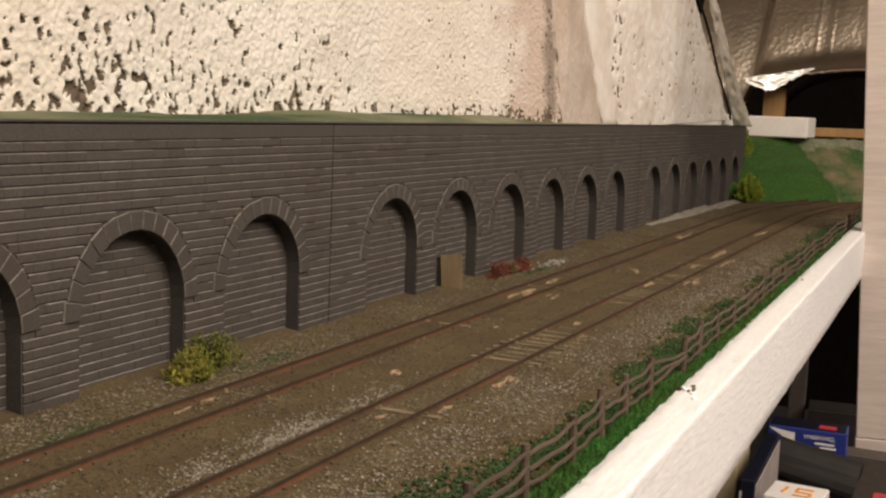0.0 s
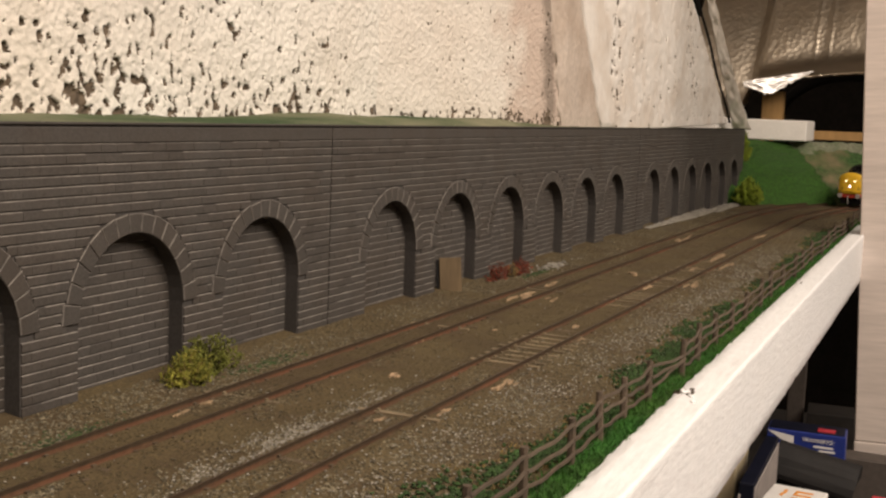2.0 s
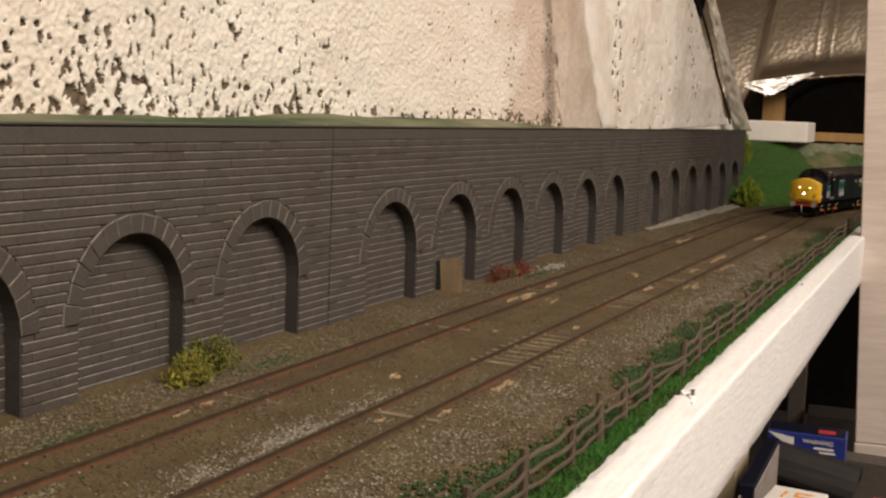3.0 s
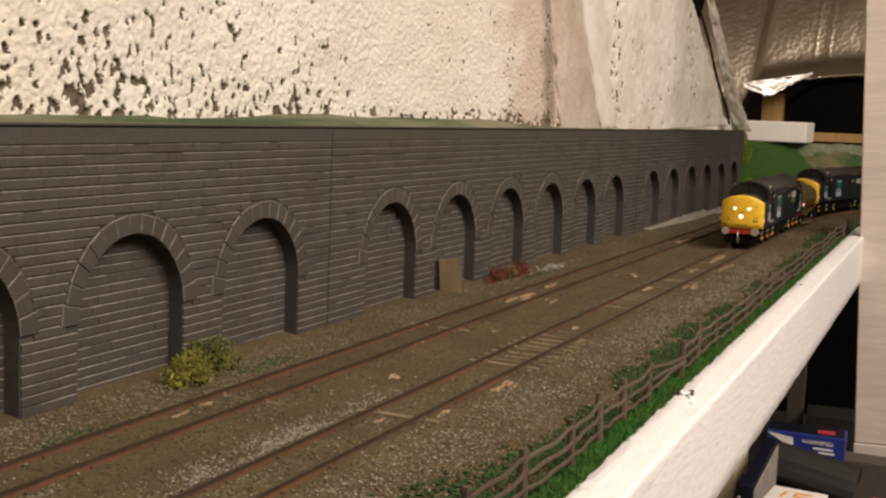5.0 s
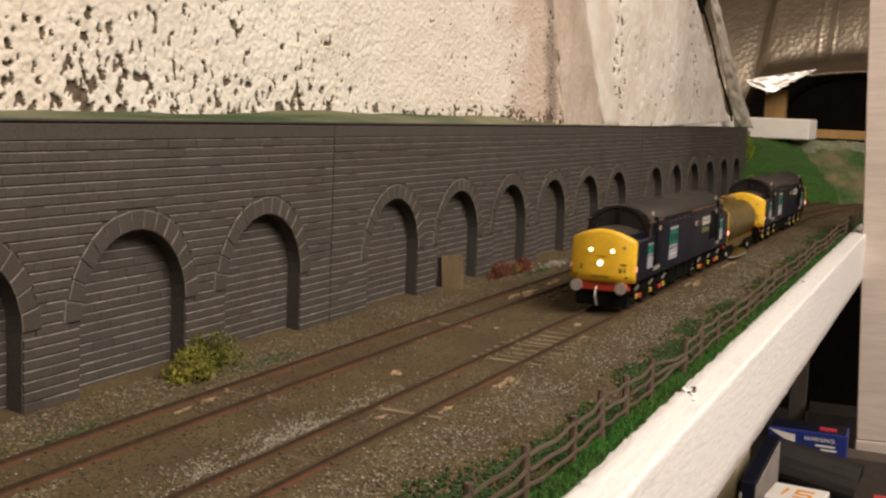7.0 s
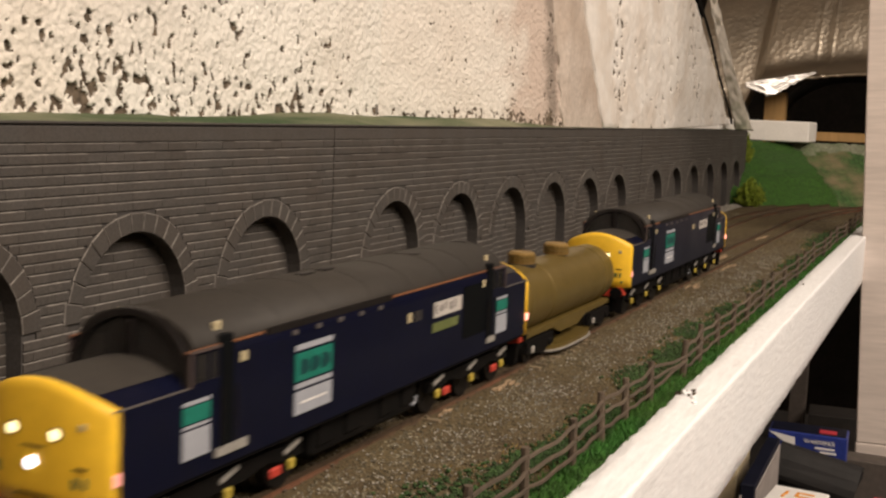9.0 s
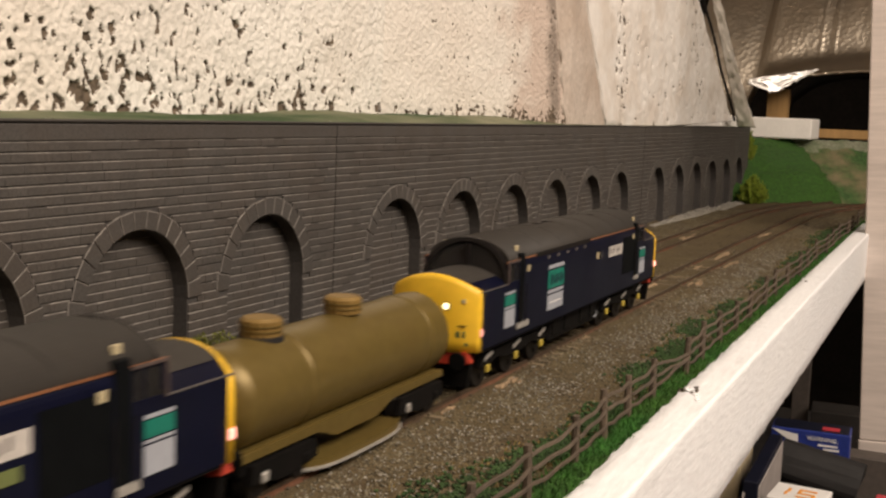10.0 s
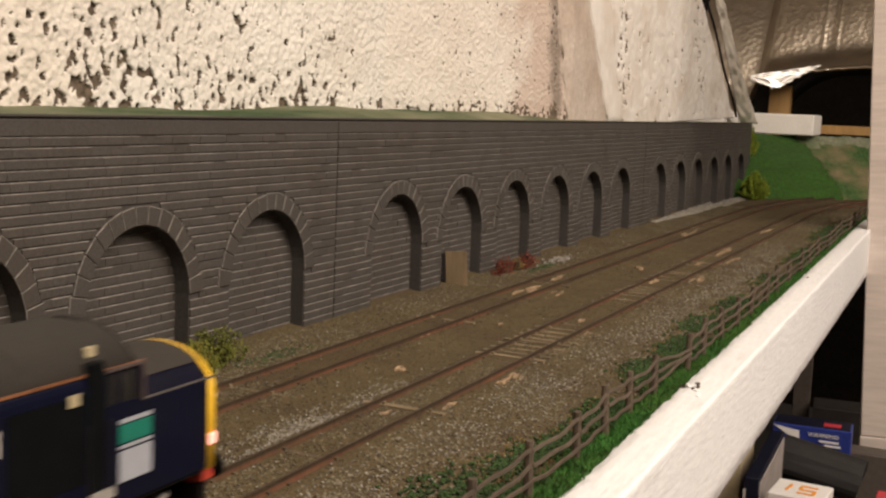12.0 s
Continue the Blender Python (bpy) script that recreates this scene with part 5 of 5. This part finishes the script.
            mpart("top_strip", put(box(bmesh.new(), (28.0, side * (HW + 0.1), 44.5), (11.4, 0.5, 0.6)), end), M_rim, frame_part)
            mpart("cab_window", put(box(bmesh.new(), (28.6, side * (HW - 0.4), 40.4), (9.6, 0.4, 7.0)), end), M_pane, frame_part)
            door = mpart("cab_door", put(side_plate(34.0, 38.8, 19.6, 44.9, side, 0.05), end), M_door, loco, "dark recessed cab door")
            mpart("door_head", put(box(bmesh.new(), (36.4, side * (HW - 0.9), 45.2), (4.8, 2.0, 3.2), bev=0.3), end), M_door, door)
            for k in (-1, 1):
                bm = bmesh.new()
                rod(bm, (36.4 + k * 3.0, side * (HW + 0.9), 21), (36.4 + k * 3.0, side * (HW + 0.9), 35), 0.22, 6)
                mpart("handrail", put(bm, end), M_surround, door)
            mpart("door_step", put(side_plate(31.8, 38.6 if end else 44.2, 18.9, 20.9, side, 0.6), end), M_silver, loco, "dull silver step")
            for z0, z1, m in ((33.0, 33.8, M_pale), (28.9, 32.6, M_teal), (27.8, 28.4, M_pale), (20.8, 27.2, M_pale)):
                mpart("cab_marking", put(side_plate(20.0, 29.9, z0, z1, side, 0.12), end), m, loco)
            mpart("warning_tag", put(side_plate(41.4, 44.0, 39.4, 41.7, side, 0.2), end), M_tag, loco)
            mpart("roof_tag", put(box(bmesh.new(), (35.5, side * 14.2, 48.4), (2.6, 1.0, 2.2), Matrix.Identity(4), 0.2), end), M_tag, loco, "cream tag on the roof edge")
            mpart("cantrail_line", put(box(bmesh.new(), (37, side * (HW - 0.66), 44.55), (30, 0.4, 0.55)), end), M_copper, loco)
        # buffer beam
        beam = mpart("bufferbeam", put(prism(bmesh.new(), [(-14.6, 12.2), (-13, 15.9), (13, 15.9), (14.6, 12.2), (10, 11.2), (-10, 11.2)], -5.0, -1.0, axis="x"), end), M_beam, loco, "red bufferbeam")
        for y in (-11.6, 11.6):
            bm = bmesh.new()
            rod(bm, (-5, y, 13.4), (-8.2, y, 13.4), 1.5, 14)
            rod(bm, (-8.2, y, 13.4), (-9.2, y, 13.4), 3.0, 18)
            mpart("buffer", put(bm, end), M_buffer if red_springs and not end else M_bogie, beam, "pale steel buffer" if red_springs and not end else "black buffer")
        mpart("plough", put(prism(bmesh.new(), [(-13, 3.0), (-14, 11.4), (14, 11.4), (13, 3.0)], -3.2, -0.5, axis="x"), end), M_bogie, loco)
        bm = bmesh.new()
        rod(bm, (-5, 2.2, 13), (-7.4, 2.0, 9), 0.45, 8)
        rod(bm, (-7.4, 2.0, 9), (-6.4, 1.2, 3.6), 0.45, 8)
        mpart("brake_hose", put(bm, end), M_silver, beam)
    # both sides: markings, plates and grilles
    for side in (-1, 1):
        for z0, z1, m in ((37.6, 39.0, M_pale), (29.6, 36.8, M_teal), (27.7, 28.9, M_pale), (20.9, 26.9, M_pale)):
            mpart("side_marking", side_plate(65.4, 83.8, z0, z1, side, 0.12), m, loco)
        for k in range(3):
            bm = bmesh.new()
            prism(bm, [(67.6 + k * 5.2, 31.2), (68.2 + k * 5.2, 35.4), (71.8 + k * 5.2, 34.6), (72.2 + k * 5.2, 32.4), (69.8 + k * 5.2, 31.0)], side * (HW + 0.20), side * (HW + 0.38))
            mpart("marking_shape", bm, M_tealdk, loco)
        mpart("marking_line", side_plate(68.1, 81.1, 23.6, 24.1, side, 0.2), M_whitecard, loco)
        mpart("tag_plate", side_plate(128.4, 131.0, 35.4, 38.2, side, 0.2), M_tag, loco)
        mpart("side_window", side_plate(132.6, 138.2, 35.0, 38.2, side, 0.06), M_window, loco)
        plate = mpart("number_strip", side_plate(147.0, 168.0, 34.2, 39.0, side, 0.14), M_number, loco)
        for k in range(5):
            mpart("number_bar", side_plate(148.0 + k * 3.6, 148.9 + k * 3.6 + (k % 2) * 0.7, 35.4 + (k % 3) * 0.4, 38.4 - (k % 2) * 0.5, side, 0.22), M_grey, plate)
        if nameplate:
            mpart("nameplate", side_plate(146.0, 165.4, 29.6, 32.4, side, 0.25), M_olive, loco, "olive nameplate")
        mpart("side_grille", side_plate(170.0, 190.0, 23.5, 41.2, side, 0.04), M_door, loco)
        mpart("cantrail_line", box(bmesh.new(), (162, side * (HW - 0.66), 44.55), (86, 0.4, 0.55)), M_copper, loco)
        mpart("cantrail_grille", side_plate(53.5, 119, 43.6, 45.4, side, 0.06, HW - 0.55), M_surround, loco)
        for k in range(5):
            mpart("cantrail_clip", side_plate(64 + k * 11.4, 66 + k * 11.4, 42.0, 43.1, side, 0.25), M_grey, loco)
        mpart("warning_label", side_plate(140.6, 143.6, 7.0, 9.6, side, 0.2, 13.2), M_pale, loco)
    tank = mpart("fuel_tank", box(bmesh.new(), (LEN / 2 - 3, 0, 10.2), (62, 26, 10.5), bev=1.2), M_bogie, loco)
    for x in (88, 103, 124, 138):
        mpart("equipment_box", box(bmesh.new(), (x, -13.0, 11.0), (9, 1.4, 6.5), bev=0.4), M_bogie, tank)
    # bogies
    for bx in (42.2, LEN - 42.2):
        bogie = mpart("bogie", box(bmesh.new(), (bx, 0, 10.0), (64, 17, 4), bev=0.6), M_bogie, loco, "black six-wheel bogie")
        for side in (-1, 1):
            outline = [(bx - 34, 8.2), (bx - 33, 11.0), (bx - 20, 12.6), (bx + 20, 12.6), (bx + 33, 11.0), (bx + 34, 8.2), (bx + 25, 8.0), (bx + 18, 9.6), (bx + 8, 8.0), (bx - 8, 8.0), (bx - 18, 9.6), (bx - 25, 8.0)]
            mpart("side_frame", prism(bmesh.new(), outline, side * 12.4 - 0.8, side * 12.4 + 0.8), M_bogie, bogie)
        for k, ax in enumerate((bx - 27.8, bx, bx + 27.8)):
            bm = bmesh.new()
            for side in (-1, 1):
                rod(bm, (0, side * 7.6, 0), (0, side * 10.0, 0), 7.3, 22)
                rod(bm, (0, side * 7.0, 0), (0, side * 7.7, 0), 8.0, 22)
                for q in range(3):
                    rod(bm, (4.2 * math.cos(q * 2.09), side * 9.8, 4.2 * math.sin(q * 2.09)), (4.2 * math.cos(q * 2.09), side * 10.4, 4.2 * math.sin(q * 2.09)), 0.9, 8)
            rod(bm, (0, -12, 0), (0, 12, 0), 1.0, 8)
            wheels.append((mpart("wheelset", bm, M_wheel, bogie), ax / 1000, 0.0073))
            for side in (-1, 1):
                mpart("axlebox", box(bmesh.new(), (ax, side * 13.4, 6.9), (2.6, 1.4, 2.8), bev=0.4), M_axle, bogie, "yellow axlebox cover")
                mpart("spring_hanger", box(bmesh.new(), (ax + 0.5, side * 13.3, 11.2), (7.5, 0.8, 1.1), Matrix.Translation((ax, 0, 11.2)) @ Matrix.Rotation(radians(-14), 4, "Y") @ Matrix.Translation((-ax, 0, -11.2))), M_silver, bogie)
                if red_springs and k != 1:
                    mpart("spring", box(bmesh.new(), (ax + (7.2 if k == 0 else -7.0), side * 13.2, 6.4), (5.0, 1.2, 2.6), bev=0.4), M_redp, bogie, "red spring cover")
    return loco


def tank_wagon():
    wagon = tagged(empty("tank_wagon"), "brass-coloured track-cleaning tank wagon with two filler caps", "wagon")
    R, Z, H = 13.6, 24.3, 61.6
    bm = bmesh.new()
    prof = [(-H, 0.0), (-H + 0.4, 5.0), (-H + 1.6, 9.3), (-H + 3.4, 12.2), (-H + 5.6, R), (-H + 6.8, R), (-H + 8, R), (-30.4, R), (-29.6, R), (-29.0, R), (-28.6, R + 0.35), (-27.2, R + 0.35), (-26.8, R), (-26.2, R), (-25.4, R), (41.6, R), (42.4, R), (43.0, R), (43.4, R + 0.3), (44.8, R + 0.3), (45.2, R), (45.8, R), (46.6, R), (H - 8, R), (H - 6.8, R), (H - 5.6, R), (H - 3.4, 12.2), (H - 1.6, 9.3), (H - 0.4, 5.0), (H, 0.0)]
    rings = []
    for x, r in prof:
        if r == 0:
            rings.append([bm.verts.new((x, 0, Z))])
        else:
            rings.append([bm.verts.new((x, r * math.cos(2 * math.pi * k / 40), Z + r * math.sin(2 * math.pi * k / 40))) for k in range(40)])
    for a, b in zip(rings, rings[1:]):
        for k in range(40):
            if len(a) == 1:
                bm.faces.new((a[0], b[k], b[(k + 1) % 40]))
            elif len(b) == 1:
                bm.faces.new((a[k], b[0], a[(k + 1) % 40]))
            else:
                bm.faces.new((a[k], b[k], b[(k + 1) % 40], a[(k + 1) % 40]))
    mpart("barrel", bm, M_brass, wagon, "dull brass-painted barrel with domed ends", smooth=True)
    for x, ring in ((-34.5, True), (8.5, False)):
        bm = bmesh.new()
        rod(bm, (x, 0, Z + R - 1.5), (x, 0, Z + R + 1.4), 4.6, 28)
        neck = mpart("filler_neck", bm, M_brass, wagon)
        bm = bmesh.new()
        n = 36
        lo, hi, cr = 0.0, 4.9, 5.5
        vs = []
        for zz, rr in ((lo, cr), (hi - 0.8, cr), (hi, cr - 0.8)):
            vs.append([bm.verts.new((x + (rr + (0.18 if k % 2 and zz < hi else 0)) * math.cos(2 * math.pi * k / n), (rr + (0.18 if k % 2 and zz < hi else 0)) * math.sin(2 * math.pi * k / n), Z + R + zz)) for k in range(n)])
        for a, b in zip(vs, vs[1:]):
            for k in range(n):
                bm.faces.new((a[k], a[(k + 1) % n], b[(k + 1) % n], b[k]))
        bm.faces.new(vs[0])
        bm.faces.new(vs[-1][::-1])
        cap = mpart("filler_cap", bm, M_brass2, neck, "knurled brass filler cap")
        for zz in (1.4, 2.8):
            bm = bmesh.new()
            rod(bm, (x, 0, Z + R + zz), (x, 0, Z + R + zz + 0.3), 5.95, 32)
            mpart("cap_groove", bm, M_brass, neck)
        if ring:
            bm = bmesh.new()
            rod(bm, (x, 0, Z + R - 4.0), (x, 0, Z + R + 0.1), 6.1, 30)
            mpart("seal_ring", bm, M_black, neck, "black rubber seal")
    # under-frame
    for side in (-1, 1):
        mpart("solebar", prism(bmesh.new(), [(-58, 10.4), (-58, 12.4), (58, 12.4), (58, 10.4), (22, 10.2), (12, 7.0), (-12, 7.0), (-22, 10.2)], side * 10.0 - 0.9, side * 10.6 + 0.9), M_brass, wagon, "brass-painted solebar")
    mpart("floor_plate", box(bmesh.new(), (0, 0, 12.0), (112, 20, 1.6)), M_brass, wagon)
    def rounded(hx, hy):
        return [(hx * math.copysign(abs(math.cos(a)) ** 0.55, math.cos(a)), hy * math.copysign(abs(math.sin(a)) ** 0.55, math.sin(a))) for a in [2 * math.pi * i / 40 for i in range(40)]]
    pad = mpart("cleaning_pad", prism(bmesh.new(), rounded(30.0, 14.6), 1.4, 3.4, axis="z"), M_brass, wagon, "brass cleaning pad held above the rails")
    mpart("pad_edge", prism(bmesh.new(), rounded(30.6, 15.2), 0.7, 1.4, axis="z"), M_silver, pad, "bright worn lower edge")
    for side in (-1, 1):
        for x in (-26, 26):
            bm = bmesh.new()
            rod(bm, (x, side * 9.0, 2.5), (x, side * 9.0, 11.5), 0.8, 8)
            mpart("pad_guide", bm, M_silver, pad)
    for x in (-40, 40):
        bogie = mpart("bogie", box(bmesh.new(), (x + (-4 if x < 0 else 4), 0, 8.0), (26, 20, 3.6), bev=0.6), M_bogie, wagon, "black four-wheel bogie")
        for side in (-1, 1):
            mpart("side_frame", prism(bmesh.new(), [(x - 16, 4.6), (x - 15, 9.4), (x + 15, 9.4), (x + 16, 4.6), (x + 7, 4.0), (x + 4, 3.0), (x - 4, 3.0), (x - 7, 4.0)], side * 11.4 - 0.8, side * 11.4 + 0.8), M_bogie, bogie)
        for ax in (x - 10, x + 10):
            bm = bmesh.new()
            for side in (-1, 1):
                rod(bm, (0, side * 7.8, 0), (0, side * 10.0, 0), 5.6, 20)
                rod(bm, (0, side * 7.2, 0), (0, side * 7.9, 0), 6.2, 20)
                for q in range(3):
                    rod(bm, (3.2 * math.cos(q * 2.09), side * 9.8, 3.2 * math.sin(q * 2.09)), (3.2 * math.cos(q * 2.09), side * 10.4, 3.2 * math.sin(q * 2.09)), 0.7, 8)
            rod(bm, (0, -11.6, 0), (0, 11.6, 0), 0.8, 8)
            wheels.append((mpart("wheelset", bm, M_wheel, bogie), ax / 1000, 0.0056))
            mpart("axlebox", box(bmesh.new(), (ax, -12.4, 5.6), (2.4, 1.2, 2.8), bev=0.4), M_silver if ax in (x - 10,) else M_bogie, bogie)
    for s in (-1, 1):
        bm = bmesh.new()
        box(bm, (s * 67, 0, 6.5), (14, 3.0, 1.2), bev=0.3)
        box(bm, (s * 73.0, 0, 6.5), (2.2, 9.0, 1.4), bev=0.3)
        mpart("coupling", bm, M_black, wagon, "black coupling")
    return wagon


lead_loco = locomotive("dark blue diesel locomotive with yellow nose, red springs and nameplate", True, True)
wagon = tank_wagon()
rear_loco = locomotive("dark blue diesel locomotive with yellow nose and plain underframe", False, False)
build_walls()

# ---- what moves ----
LEAD, WAGON, REAR, SPEED = 0.17984, 0.4816, 0.55832, 0.19329


def motions():
    for thing, start, middle in ((lead_loco, LEAD, LEN / 2000), (wagon, WAGON, 0.0), (rear_loco, REAR, LEN / 2000)):
        rows = []
        for k in range(49):
            t = k / 4
            s = start + SPEED * (9 - t)
            rows.append((t, line_pose(s + middle) @ Matrix.Translation((-middle, 0, 0))))
        walk(thing, rows)
    for wheel, x, r in wheels:
        walk(wheel, [(k / 30, Matrix.Translation((x, 0, r)) @ Matrix.Rotation(-SPEED * k / 30 / r, 4, "Y")) for k in range(361)])


motions()
